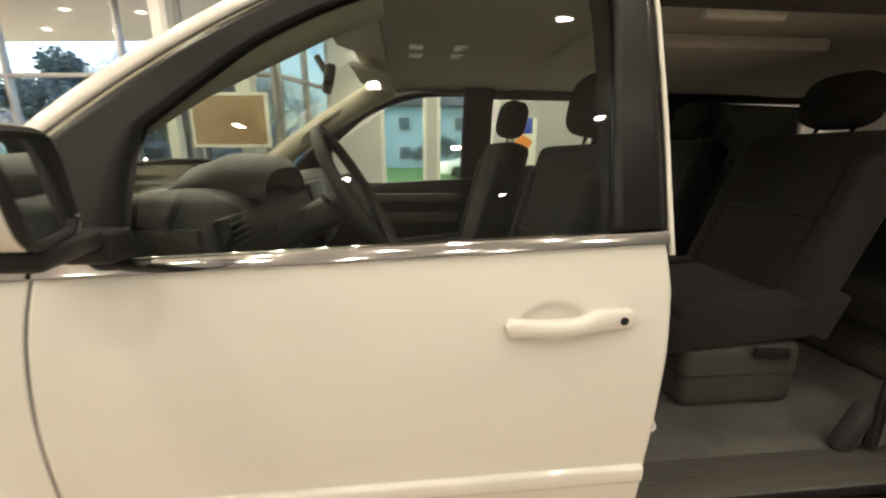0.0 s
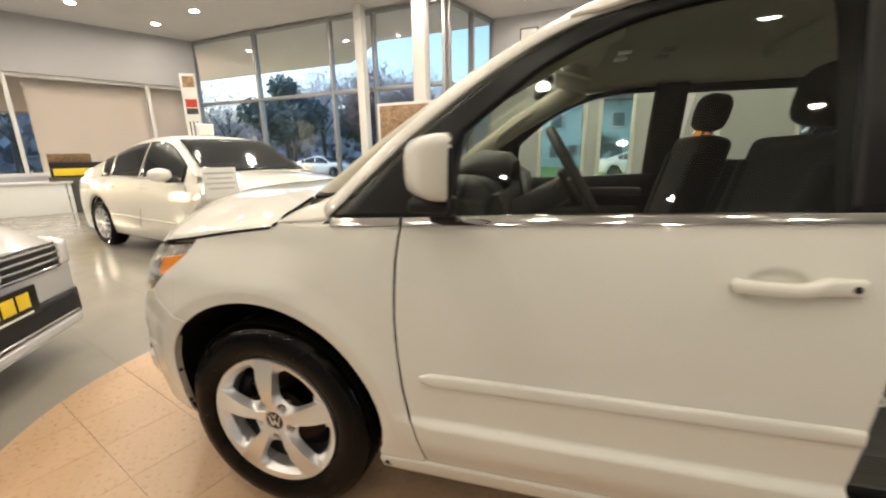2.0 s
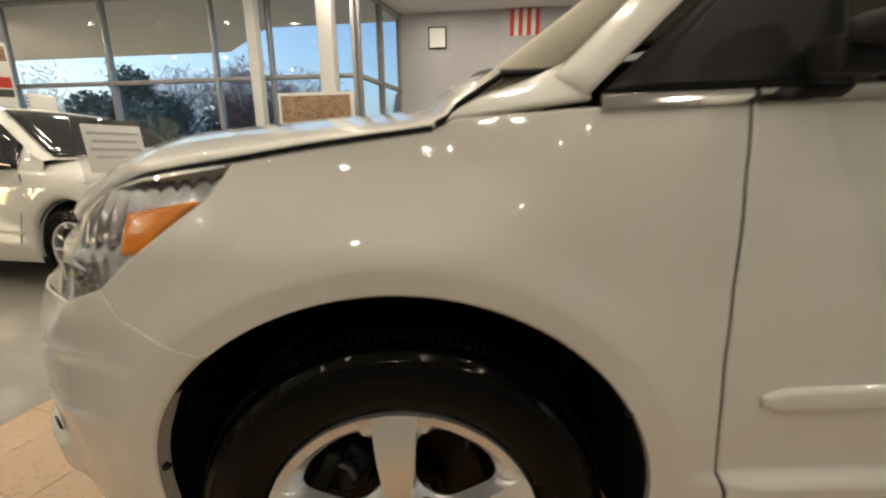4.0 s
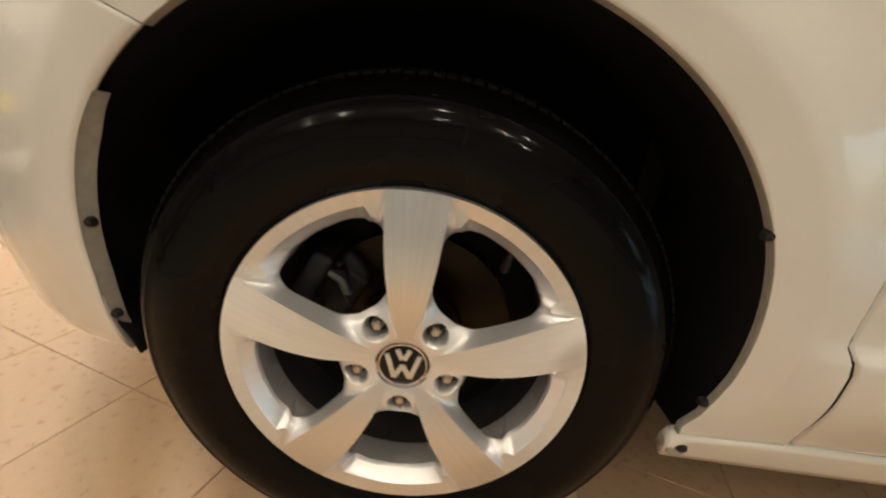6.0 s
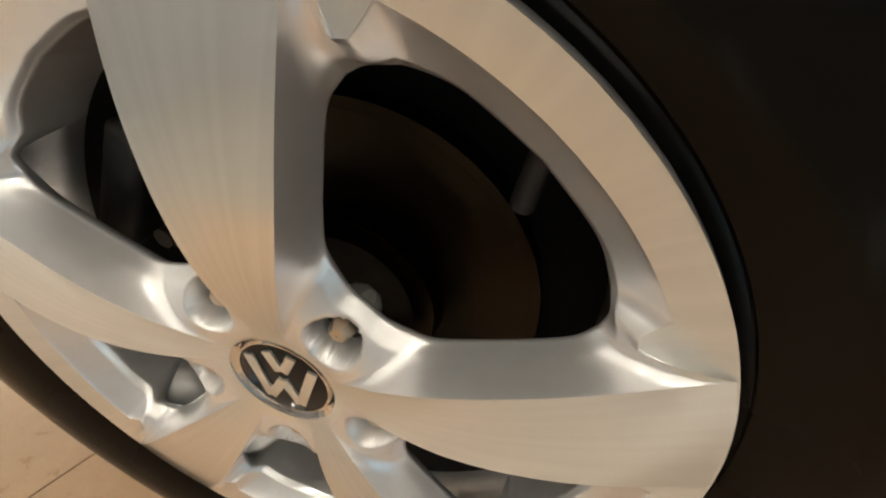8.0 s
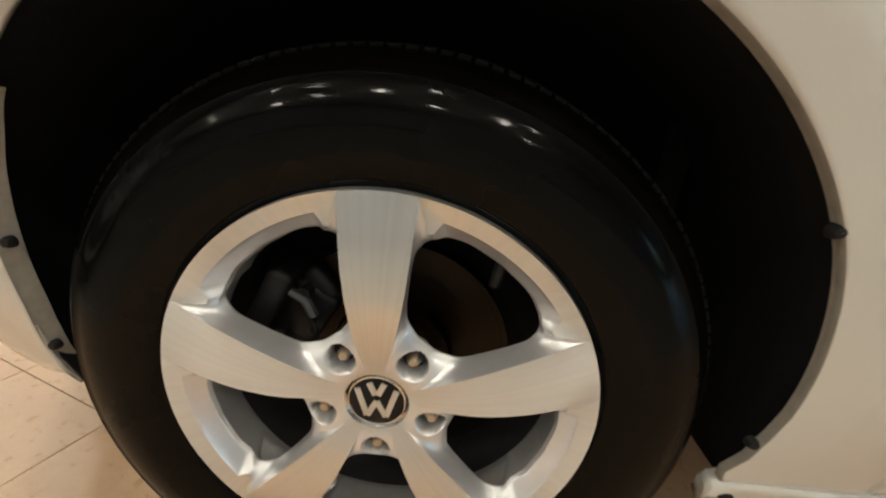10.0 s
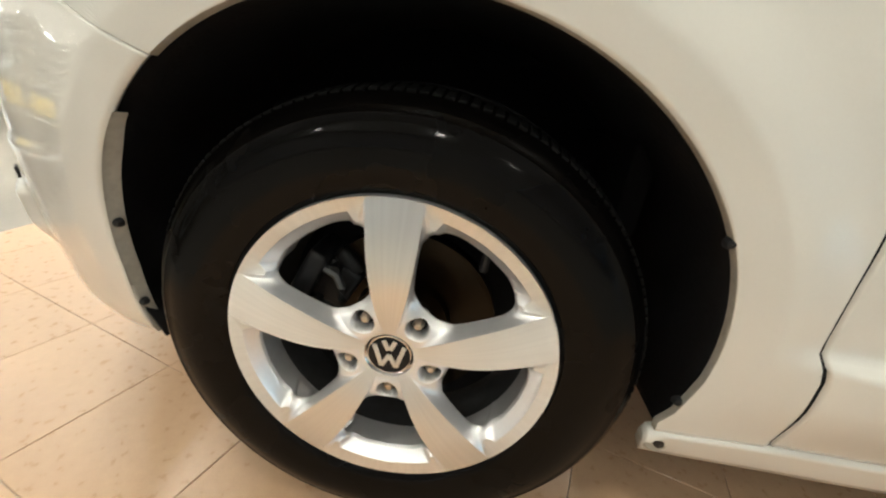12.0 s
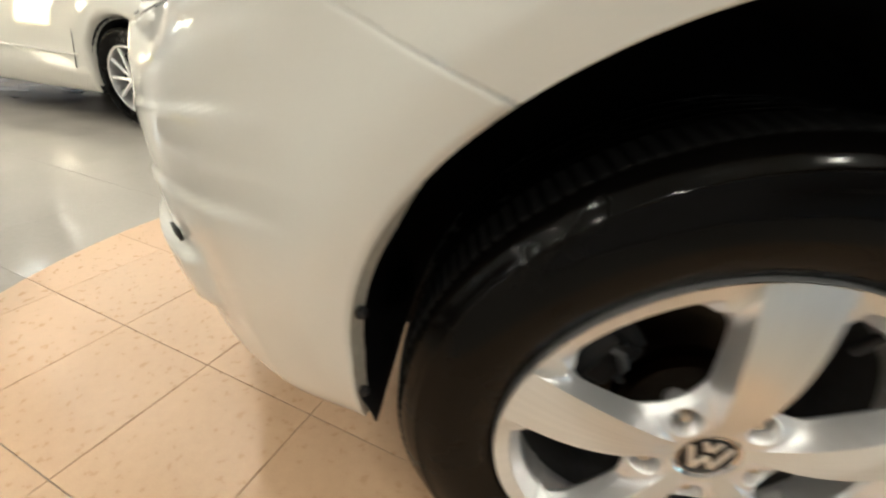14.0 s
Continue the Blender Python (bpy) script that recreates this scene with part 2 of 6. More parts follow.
def from_bm(name, bm, mat, parent=None, label="", smooth=True, sharp=40):
    me = bpy.data.meshes.new(name)
    bmesh.ops.recalc_face_normals(bm, faces=bm.faces)
    bm.to_mesh(me)
    bm.free()
    for m in (mat if isinstance(mat, (list, tuple)) else [mat]):
        me.materials.append(m)
    if smooth:
        me.polygons.foreach_set("use_smooth", [True] * len(me.polygons))
        me.set_sharp_from_angle(angle=radians(sharp))
    ob = new(name, me)
    if parent is not None:
        ob.parent = parent
    return tagged(ob, label)


def add_box(bm, size, m=Matrix(), bevel=0.0, segments=2):
    made = bmesh.ops.create_cube(bm, size=1.0, matrix=m @ Matrix.Diagonal((*size, 1)))
    if bevel:
        edges = {e for v in made["verts"] for e in v.link_edges}
        bmesh.ops.bevel(bm, geom=list(edges), offset=bevel, segments=segments, affect='EDGES', profile=0.6)


def box(name, centre, size, mat, parent=None, label="", bevel=0.004, turn=0.0, tilt=(0, 0)):
    bm = bmesh.new()
    add_box(bm, size, pose(*centre, tilt[0], tilt[1], turn), min(bevel, 0.45 * min(size)))
    return from_bm(name, bm, mat, parent, label)


def between(name, a, b, height, thick, z0, mat, parent=None, label="", bevel=0.004):
    """An upright slab from plan point a to plan point b."""
    a, b = Vector(a), Vector(b)
    d = b - a
    return box(name, (*((a + b) / 2), z0 + height / 2), (d.length, thick, height), mat, parent, label, bevel,
               math.degrees(math.atan2(d.y, d.x)))


def lathe(name, profile, mat, parent=None, label="", n=64, centre=(0, 0, 0), axis='Y', slots=None, close=False):
    """Turns a profile of (radius, along) round an axis through centre."""
    verts, faces, idx = [], [], []
    k = len(profile)
    for i in range(n):
        a = 2 * math.pi * i / n
        for r, h in profile:
            p = (r * math.cos(a), h, r * math.sin(a)) if axis == 'Y' else (r * math.cos(a), r * math.sin(a), h)
            verts.append((p[0] + centre[0], p[1] + centre[1], p[2] + centre[2]))
    for i in range(n):
        for j in range(k if close else k - 1):
            a, b = i * k + j, i * k + (j + 1) % k
            c, d = ((i + 1) % n) * k + (j + 1) % k, ((i + 1) % n) * k + j
            faces.append((a, b, c, d))
            idx.append(slots[j] if slots else 0)
    return shape(name, verts, faces, mat, parent, label, True, idx if slots else None)


def tube(name, points, radius, mat, parent=None, label="", n=10, closed=False, flat=1.0):
    """A round bar along points; flat squeezes it in z."""
    pts = [Vector(p) for p in points]
    verts, faces = [], []
    up = Vector((0, 0, 1))
    for i, p in enumerate(pts):
        a, b = pts[(i - 1) % len(pts)] if closed or i else p, pts[(i + 1) % len(pts)] if closed or i < len(pts) - 1 else p
        d = (b - a).normalized()
        side = d.cross(up)
        side = side.normalized() if side.length > 1e-4 else Vector((1, 0, 0))
        over = side.cross(d)
        r = radius[i] if isinstance(radius, (list, tuple)) else radius
        for j in range(n):
            t = 2 * math.pi * j / n
            verts.append(p + side * r * math.cos(t) + over * r * flat * math.sin(t))
    count = len(pts)
    for i in range(count if closed else count - 1):
        for j in range(n):
            faces.append((i * n + j, i * n + (j + 1) % n, ((i + 1) % count) * n + (j + 1) % n, ((i + 1) % count) * n + j))
    if not closed:
        faces += [tuple(range(n))[::-1], tuple((count - 1) * n + j for j in range(n))]
    return shape(name, verts, faces, mat, parent, label)


def resample(poly, n):
    """n + 1 points along a polyline that keep its corners."""
    poly = np.array(poly, float)
    seg = np.linalg.norm(np.diff(poly, axis=0), axis=1)
    share = np.maximum(1, np.floor(seg / seg.sum() * n).astype(int))
    while share.sum() < n:
        share[np.argmax(seg / share)] += 1
    while share.sum() > n:
        share[np.argmax(share)] -= 1
    out = [poly[0]]
    for a, b, k in zip(poly[:-1], poly[1:], share):
        out += [a + (b - a) * (i + 1) / k for i in range(k)]
    return np.array(out)


def smooth_line(poly, n):
    """n + 1 points on a smooth curve through a polyline."""
    p = np.array(poly, float)
    p = np.vstack([2 * p[0] - p[1], p, 2 * p[-1] - p[-2]])
    out = []
    for i in range(1, len(p) - 2):
        for t in np.linspace(0, 1, 24, endpoint=False):
            a, b, c, d = p[i - 1], p[i], p[i + 1], p[i + 2]
            out.append(0.5 * (2 * b + (c - a) * t + (2 * a - 5 * b + 4 * c - d) * t * t + (3 * b - a - 3 * c + d) * t ** 3))
    out.append(p[-2])
    out = np.array(out)
    s = np.r_[0, np.cumsum(np.linalg.norm(np.diff(out, axis=0), axis=1))]
    at = np.linspace(0, s[-1], n + 1)
    return np.stack([np.interp(at, s, out[:, k]) for k in range(out.shape[1])], 1)


def sheet(name, grid, mat, parent=None, label="", thick=0.0, flip=False, wrap=False):
    """A smooth sheet over a grid of points, with a thickness behind it."""
    grid = np.array(grid, float)
    nu, nv = grid.shape[:2]
    faces = []
    for i in range(nu if wrap else nu - 1):
        for j in range(nv - 1):
            k = (i + 1) % nu
            f = (i * nv + j, k * nv + j, k * nv + j + 1, i * nv + j + 1)
            faces.append(f[::-1] if flip else f)
    ob = shape(name, grid.reshape(-1, 3), faces, mat, parent, label, True, None, 60)
    if thick:
        mod = ob.modifiers.new("thickness", 'SOLIDIFY')
        mod.thickness, mod.offset = thick, -1.0
    return ob


def ruled(a, b, nu, nv, keep=True):
    """A grid between two polylines in the plane."""
    a, b = (np.array(a, float), np.array(b, float)) if not keep else (resample(a, nu), resample(b, nu))
    t = np.linspace(0, 1, nv + 1)[None, :, None]
    return a[:, None] * (1 - t) + b[:, None] * t


# ---- floor ----
A18 = radians(-18)
PAD_R, PAD_X, PAD_Y, PAD_END = 1.40, -0.24, 0.75, 3.6
pad = [(PAD_X - PAD_R * math.sin(radians(a)), PAD_Y + PAD_R * math.cos(radians(a))) for a in np.linspace(0, 180, 37)]
pad += [(PAD_END, PAD_Y - PAD_R), (PAD_END, PAD_Y + PAD_R)]


def clipped(square, outline):
    """The part of a convex polygon inside a convex outline (counter-clockwise)."""
    for (ax, ay), (bx, by) in zip(outline, outline[1:] + outline[:1]):
        inside = lambda p: (bx - ax) * (p[1] - ay) - (by - ay) * (p[0] - ax) >= -1e-9
        got = []
        for p, q in zip(square, square[1:] + square[:1]):
            if inside(p):
                got.append(p)
            if inside(p) != inside(q):
                d1 = (bx - ax) * (p[1] - ay) - (by - ay) * (p[0] - ax)
                d2 = (bx - ax) * (q[1] - ay) - (by - ay) * (q[0] - ax)
                t = d1 / (d1 - d2)
                got.append((p[0] + (q[0] - p[0]) * t, p[1] + (q[1] - p[1]) * t))
        square = got
        if len(square) < 3:
            return []
    return square


floor = tagged(box("floor", (-2, 1, -0.10), (36, 30, 0.17), GROUT, bevel=0.0), "brown grouted screed under the showroom tiles", "floor", kind="structure")

# ---- showroom walls, windows, ceiling ----
CEIL = 4.6
W0, W1 = Vector((-9.66, 9.25)), Vector((-1.55, 8.31))
B1 = Vector((-0.78, 10.19))
C1 = B1 + Vector((0.993, -0.115)) * 13.5
L1 = W0 + Vector((-2.04, -3.55)).normalized() * 12.0
dA = (W1 - W0).normalized()
HEAD = CEIL - 0.02


def glazing(name, a, b, posts, transoms, z0, z1, post_w, post_d, mat, label):
    """A glazed wall from a to b with posts at the given distances, transoms and a pane in every field."""
    wall = tagged(empty(name), label, "window", kind="structure")
    a, b = Vector(a), Vector(b)
    d = (b - a).normalized()
    ang = math.degrees(math.atan2(d.y, d.x))
    levels = [z0, *transoms, z1]
    for s in posts:
        p = a + d * s
        box("post", (p.x, p.y, (z0 + z1) / 2), (post_w, post_d, z1 - z0), mat, wall, "", 0.004, ang)
    for s, e in zip(posts[:-1], posts[1:]):
        m = a + d * (s + e) / 2
        for z in levels:
            zz = min(max(z, z0 + post_w / 2), z1 - post_w / 2)
            box("rail", (m.x, m.y, zz), (e - s - post_w - 0.002, post_d * 0.9, post_w), mat, wall, "", 0.004, ang)
        for lo, hi in zip(levels[:-1], levels[1:]):
            pane = box("pane", (m.x, m.y, (lo + hi) / 2), (e - s - post_w, 0.012, hi - lo - post_w), PANE, wall, "", 0.0, ang)
            pane.visible_shadow = False
    return wall


glazing("window_1", W0, W1, [0.04, 2.52, 5.03, 6.3, 7.6, 8.12], [2.83], 0.25, HEAD, 0.075, 0.14, FRAME,
        "tall aluminium-framed showroom window wall facing trees")
glazing("window_2", W1, B1, [0.06, 1.0, 1.98], [2.83], 0.25, HEAD, 0.075, 0.14, FRAME,
        "narrow return of the aluminium-framed showroom glazing")
for p, w in ((W0 + dA * 6.1 - Vector((0, 0.35)), 0.2), (W0 + dA * 7.62 - Vector((0, 0.25)), 0.3)):
    tagged(box("column", (p.x, p.y, CEIL / 2), (w, w, CEIL - 0.004), WHITE_FRAME, bevel=0.012, turn=-6.6),
           "white painted square steel column at the window wall", "column", kind="structure")
tagged(between("wall_sill_north", W0, W1, 0.248, 0.2, 0, WALL), "low white sill wall below the window wall", "wall", kind="structure")
tagged(between("wall_sill_return", W1, B1, 0.248, 0.2, 0, WALL), "low white sill wall below the window return", "wall", kind="structure")

# wall C: white with two glazed bays
dC = (C1 - B1).normalized()
C_BAYS = [(1.25, 2.45), (2.7, 3.55), (6.6, 8.4)]
edges = [0.0] + [v for bay in C_BAYS for v in bay] + [13.5]
wall_c = tagged(empty("wall_north"), "white painted showroom wall with glazed bays", "wall", kind="structure")
for s, e in zip(edges[0::2], edges[1::2]):
    between("wall_panel", B1 + dC * s, B1 + dC * e, CEIL - 0.004, 0.2, 0, WALL, wall_c)
for k, (s, e) in enumerate(C_BAYS):
    between("wall_panel", B1 + dC * s, B1 + dC * e, CEIL - 2.9 - 0.004, 0.2, 2.9, WALL, wall_c, "", 0.0)
    glazing("window_%d" % (k + 3), B1 + dC * (s + 0.002), B1 + dC * (e - 0.002), [0.05, e - s - 0.054], [], 0.02, 2.898, 0.09, 0.16, WHITE_FRAME,
            "full-height white-framed showroom window bay")

# left wall: soffit band over a row of tan recesses behind slim posts
dL = (L1 - W0).normalized()
nL = Vector((-dL.y, dL.x))
if nL.dot(Vector((5, 0)) - W0) > 0:
    nL = -nL
tagged(between("wall_west_band", W0, L1, CEIL - 3.3 - 0.004, 0.3, 3.3, WALL), "pale grey painted band above the office glazing", "wall", kind="structure")
tagged(between("wall_west_sill", W0, L1, 0.88, 0.3, 0, WALL), "white sill wall below the office glazing", "wall", kind="structure")
glazing("window_6", W0, L1, [0.05, 1.25, 4.0, 6.0, 8.6, 11.9], [], 0.88, 3.3, 0.08, 0.16, WHITE_FRAME, "interior office glazing in white frames")
tagged(between("wall_office_back", W0 + nL * 0.32, W0 + nL * 0.32 + dL * 3.72, 2.42, 0.06, 0.88, TAN_WALL), "tan fabric partition panels behind the office glazing", "wall", kind="structure")
outer = tagged(empty("wall_office_outer"), "tan painted outer wall of the office with a wide window opening", "wall", kind="structure")
for s0, s1, z0, z1 in ((-0.5, 3.4, 0, CEIL), (9.0, 12.0, 0, CEIL), (3.4, 9.0, 2.55, CEIL), (3.4, 9.0, 0, 0.85)):
    between("wall_panel", W0 + nL * 1.5 + dL * s0, W0 + nL * 1.5 + dL * s1, z1 - z0, 0.15, z0, TAN_WALL, outer, "", 0.0)
glazing("window_8", W0 + nL * 1.5 + dL * 3.402, W0 + nL * 1.5 + dL * 8.998, [0.04, 1.4, 2.8, 4.2, 5.556], [], 0.852, 2.548, 0.06, 0.10, FRAME, "office window facing the wood")

# closing walls
S0, S1 = Vector((L1.x, -9.0)), Vector((C1.x, -9.0))
tagged(between("wall_south", S0, S1, CEIL, 0.2, 0, WALL), "plain white showroom wall", "wall", kind="structure")
tagged(between("wall_west", L1, S0, CEIL, 0.2, 0, WALL), "plain white showroom wall", "wall", kind="structure")
wall_e = tagged(empty("wall_east"), "white showroom wall with a long glazed bay", "wall", kind="structure")
G0, G1 = Vector((C1.x, -1.0)), Vector((C1.x, -8.6))
between("wall_panel", C1, G0, CEIL, 0.2, 0, WALL, wall_e)
between("wall_panel", G1, S1, CEIL, 0.2, 0, WALL, wall_e)
between("wall_panel", G0, G1, CEIL - 2.9, 0.2, 2.9, WALL, wall_e, "", 0.0)
between("wall_panel", G0, G1, 0.3, 0.2, 0, WALL, wall_e, "", 0.0)
glazing("window_7", G0, G1, [0.05, 1.9, 3.8, 5.7, 7.55], [], 0.302, 2.898, 0.08, 0.14, FRAME, "long aluminium-framed showroom window")
def prism(name, outline, z0, z1, mat):
    """A flat slab over a plan outline."""
    n = len(outline)
    verts = [(p[0], p[1], z0) for p in outline] + [(p[0], p[1], z1) for p in outline]
    faces = [tuple(range(n))[::-1], tuple(range(n, 2 * n))] + [(i, (i + 1) % n, n + (i + 1) % n, n + i) for i in range(n)]
    return shape(name, verts, faces, mat, smooth=False)


tagged(prism("ceiling", [W0 + Vector((-0.2, 0.2)), W0 + nL * 1.8, L1 + nL * 1.8, S0 + Vector((-0.2, -0.2)), S1 + Vector((0.2, -0.2)), C1 + Vector((0.2, 0.2)), B1 + Vector((0, 0.2)), W1 + Vector((0.1, 0.2))],
             CEIL, CEIL + 0.2, CEILING), "white plasterboard showroom ceiling with recessed downlights", "ceiling", kind="structure")


def downlight(x, y):
    lamp = tagged(empty("ceiling_light", (x, y, CEIL + 0.001)), "round recessed warm white ceiling downlight", "ceiling light", "showroom downlights")
    lathe("trim_ring", [(0.085, -0.001), (0.088, -0.008), (0.112, -0.008), (0.115, -0.001)], WHITE_FRAME, lamp, "", 28, axis='Z')
    lathe("lamp_glass", [(0.0005, -0.004), (0.085, -0.003)], LAMP_GLOW, lamp, "glowing frosted lamp glass", 24, axis='Z')
    return lamp


first_light = downlight(-5.7, 6.92)
gx, gy = Vector((1.68, -0.40)), Vector((0.40, 1.62))
for i in range(-3, 8):
    for j in range(-8, 3):
        p = Vector((-5.7, 6.92)) + gx * i + gy * j
        if (i, j) == (0, 0) or p.x < -11 or p.x > 9 or p.y < -7.5:
            continue
        if p.y < 2.0 and (i + j) % 2:
            continue
        rel = p - W0
        if nL.dot(rel) > -0.5 or (p.x < -1.3 and p.y > W0.y - 0.116 * (p.x - W0.x) - 0.5) or (p.x >= -1.3 and p.y > 9.5 - 0.115 * p.x):
            continue
        copy_thing(first_light, pose(p.x, p.y, CEIL))

# canopy outside the window wall
nA = Vector((-dA.y, dA.x))
pts = [W0 - dA * 6, W1 + dA * 3, W1 + dA * 3 + nA * 2.2, W0 + dA * 5.0 + nA * 2.2, W0 + dA * 2.6 + nA * 4.2, W0 - dA * 6 + nA * 4.2]
tagged(prism("canopy", [p + nA * 0.22 for p in pts], CEIL + 0.02, CEIL + 0.35, SOFFIT), "grey panelled entrance canopy outside the windows", "canopy", kind="structure")

# ---- outside ----
tagged(prism("pavement", [W0 - dA * 6 + nA * 0.15, W1 + dA * 3 + nA * 0.15, W1 + dA * 3 + nA * 4.5, W0 - dA * 6 + nA * 4.5], -0.21, -0.06, CONCRETE), "pale concrete pavement under the canopy", "pavement", kind="structure")
tagged(box("ground", (0, 300, -0.35), (1600, 1600, 0.3), GRASS, bevel=0.0), "mown green lawn around the showroom", "lawn", kind="structure")
tagged(box("road", (-78, 26, -0.19), (150, 9, 0.03), ASPHALT, bevel=0.0), "grey asphalt road behind the lawn", "road", kind="structure")


# ---- minivan: shape of the body ----
HUB = Vector((0.0, 0.048, 0.355))
HALF = 0.977
_zt = np.array([0.16, 0.22, 0.28, 0.36, 0.45, 0.60, 0.75, 0.88, 0.96, 1.02, 1.08, 1.30, 1.52, 1.60, 1.66, 1.71, 1.74])
_yt = np.array([0.120, 0.085, 0.058, 0.040, 0.026, 0.008, 0.004, 0.009, 0.021, 0.034, 0.054, 0.115, 0.185, 0.225, 0.29, 0.42, 0.70])


def across(z):
    """How far the body side lies inside its widest line at height z."""
    return float(np.mean([np.interp(z + d, _zt, _yt) for d in (-0.03, -0.015, 0, 0.015, 0.03)]))


_ang = np.linspace(0, math.pi / 2, 400)
_px = -0.10 - 0.86 * np.sin(_ang) ** (2 / 2.45)
_py = HALF * (1 - np.cos(_ang) ** (2 / 2.45))
_ps = -0.10 - np.r_[0, np.cumsum(np.hypot(np.diff(_px), np.diff(_py)))]
NOSE = float(_ps[-1])


def ease(t):
    t = min(1.0, max(0.0, t))
    return t * t * (3 - 2 * t)


ARCH_C, ARCH_R = (0.0, 0.412), 0.385
ARCH_BACK, ARCH_FRONT = 0.409, 0.414      # half lengths behind and before the hub


_nz = np.array([0.30, 0.45, 0.60, 0.69, 0.745, 0.77, 0.82, 0.85, 0.90, 0.94, 0.967, 1.02])
_nx = np.array([0.78, 0.70, 0.600, 0.560, 0.530, 0.508, 0.496, 0.481, 0.455, 0.412, 0.361, 0.30])
_nm = np.array([1.10, 1.10, 1.10, 1.07, 1.00, 0.95, 0.94, 0.91, 0.85, 0.77, 0.68, 0.62])


def tapered(x, y, z):
    """The corners of the nose are cut back, more so towards the bonnet."""
    cut = 0.074 + (-x - float(np.interp(z, _nz, _nx))) / float(np.interp(z, _nz, _nm))
    cut = min(cut, HALF)
    return 0.5 * (y + cut + math.hypot(y - cut, 0.024)) if cut > y - 0.15 else y


def side(s, z, out=0.0):
    """A place on the left side: s runs back along the car (round the nose when negative), z is the height."""
    inward = across(z) - out
    if s >= -0.10:
        x, y, nx, ny = s, 0.0, 0.0, 1.0
    else:
        x, y = float(np.interp(-s, -_ps, _px)), float(np.interp(-s, -_ps, _py))
        x2, y2 = float(np.interp(-s + 0.004, -_ps, _px)), float(np.interp(-s + 0.004, -_ps, _py))
        if s <= NOSE + 0.005:
            nx, ny = 1.0, 0.0
        else:
            L = math.hypot(x2 - x, y2 - y) + 1e-9
            nx, ny = (y2 - y) / L, -(x2 - x) / L
    r = math.hypot((s - ARCH_C[0]) * ARCH_R / (ARCH_BACK if s > 0 else ARCH_FRONT), (z - ARCH_C[1]) * 1.02)
    tuck = max(0.0, (ARCH_R + 0.046 - r) / 0.046)
    inward += (0.010 * tuck - 0.009 * ease((ARCH_R + 0.125 - r) / 0.085)) * ease((z - 0.30) / 0.2)
    inward += 0.036 * ease((z - 0.84) / 0.15) * ease((0.28 - s) / 0.2)
    ledge = ease((s - 0.43) / 0.16) * 0.024
    inward -= ledge * (1 - ease((z - 0.470) / 0.022)) * ease((z - 0.30) / 0.12)
    bowl = ((s - 1.340) / 0.070) ** 2 + ((z - 0.945) / 0.044) ** 2
    inward += 0.012 * ease((1 - bowl) / 0.75)
    px, py = x + nx * inward, y + ny * inward
    return (px, tapered(px, py, z) if s < -0.30 and py < HALF - 0.002 else py, z)


def panel(name, a, b, nu, nv, mat, parent, label="", thick=0.006, out=0.0, lip=True):
    g = ruled(a, b, nu, nv)
    return sheet(name, [[side(s, z, out) for s, z in row] for row in g], mat, parent, label, thick)


def arch_point(deg, r=ARCH_R):
    """On the wheel opening; 90 is its top, 0 its rear."""
    a = radians(deg)
    wide = (ARCH_BACK if math.cos(a) > 0 else ARCH_FRONT) / ARCH_R
    return (ARCH_C[0] + r * wide * math.cos(a), ARCH_C[1] + r * math.sin(a))


van = tagged(empty("minivan"), "cream-white minivan with its sliding door open, parked on salmon tiles", "minivan")

# front wheel opening and fender
arch_rear = [arch_point(d) for d in np.linspace(130.2, 0, 60)]
arch_line = arch_rear + [(0.406, 0.385), (0.400, 0.345), (0.388, 0.318), (0.392, 0.300)]
GAP = [(0.493, 1.048), (0.482, 0.95), (0.477, 0.80), (0.481, 0.69), (0.491, 0.58), (0.504, 0.487), (0.518, 0.452), (0.542, 0.314)]
fender_out = [arch_point(130.2), (-0.40, 0.758), (-0.43, 0.80), (-0.343, 0.864), (-0.256, 0.930), (-0.225, 0.978), (-0.10, 0.998), (0.065, 1.020), (0.095, 1.036), (0.28, 1.044), (0.490, 1.048)] + [(x - 0.003, z) for x, z in GAP[1:]] + [(0.539, 0.304)]
fender = panel("fender", arch_line, fender_out, 170, 64, PAINT, van, "cream-white front fender over the wheel")


def lip(name, line, mat, depth, drop, out=0.0, parent=van, label=""):
    """The rolled edge of the wheel opening: a strip that turns inward."""
    rows = []
    for s, z in line:
        p = Vector(side(s, z, out))
        c = Vector((ARCH_C[0], 0, ARCH_C[1]))
        q = Vector((c.x - p.x, 0, c.z - p.z)).normalized()
        rows.append([p, p + Vector((0, 0.006, 0)) + q * 0.001, p + Vector((0, depth * 0.6, 0)) + q * drop * 0.6, p + Vector((0, depth, 0)) + q * drop])
    return sheet(name, rows, mat, parent, label)


lip("fender_lip", arch_line, FLANGE, 0.011, 0.001)

# bumper
front_arch = [arch_point(d) for d in np.linspace(130.5, 180, 24)] + [(-0.417, 0.38), (-0.420, 0.34), (-0.420, 0.31), (-0.424, 0.276)]
low = [(-0.424, 0.276), (-0.54, 0.252), (-0.80, 0.232), (NOSE, 0.225)]
high = [arch_point(130.5), (-0.40, 0.7575), (-0.4308, 0.7993), (-0.535, 0.767), (-0.80, 0.735), (NOSE, 0.72)]


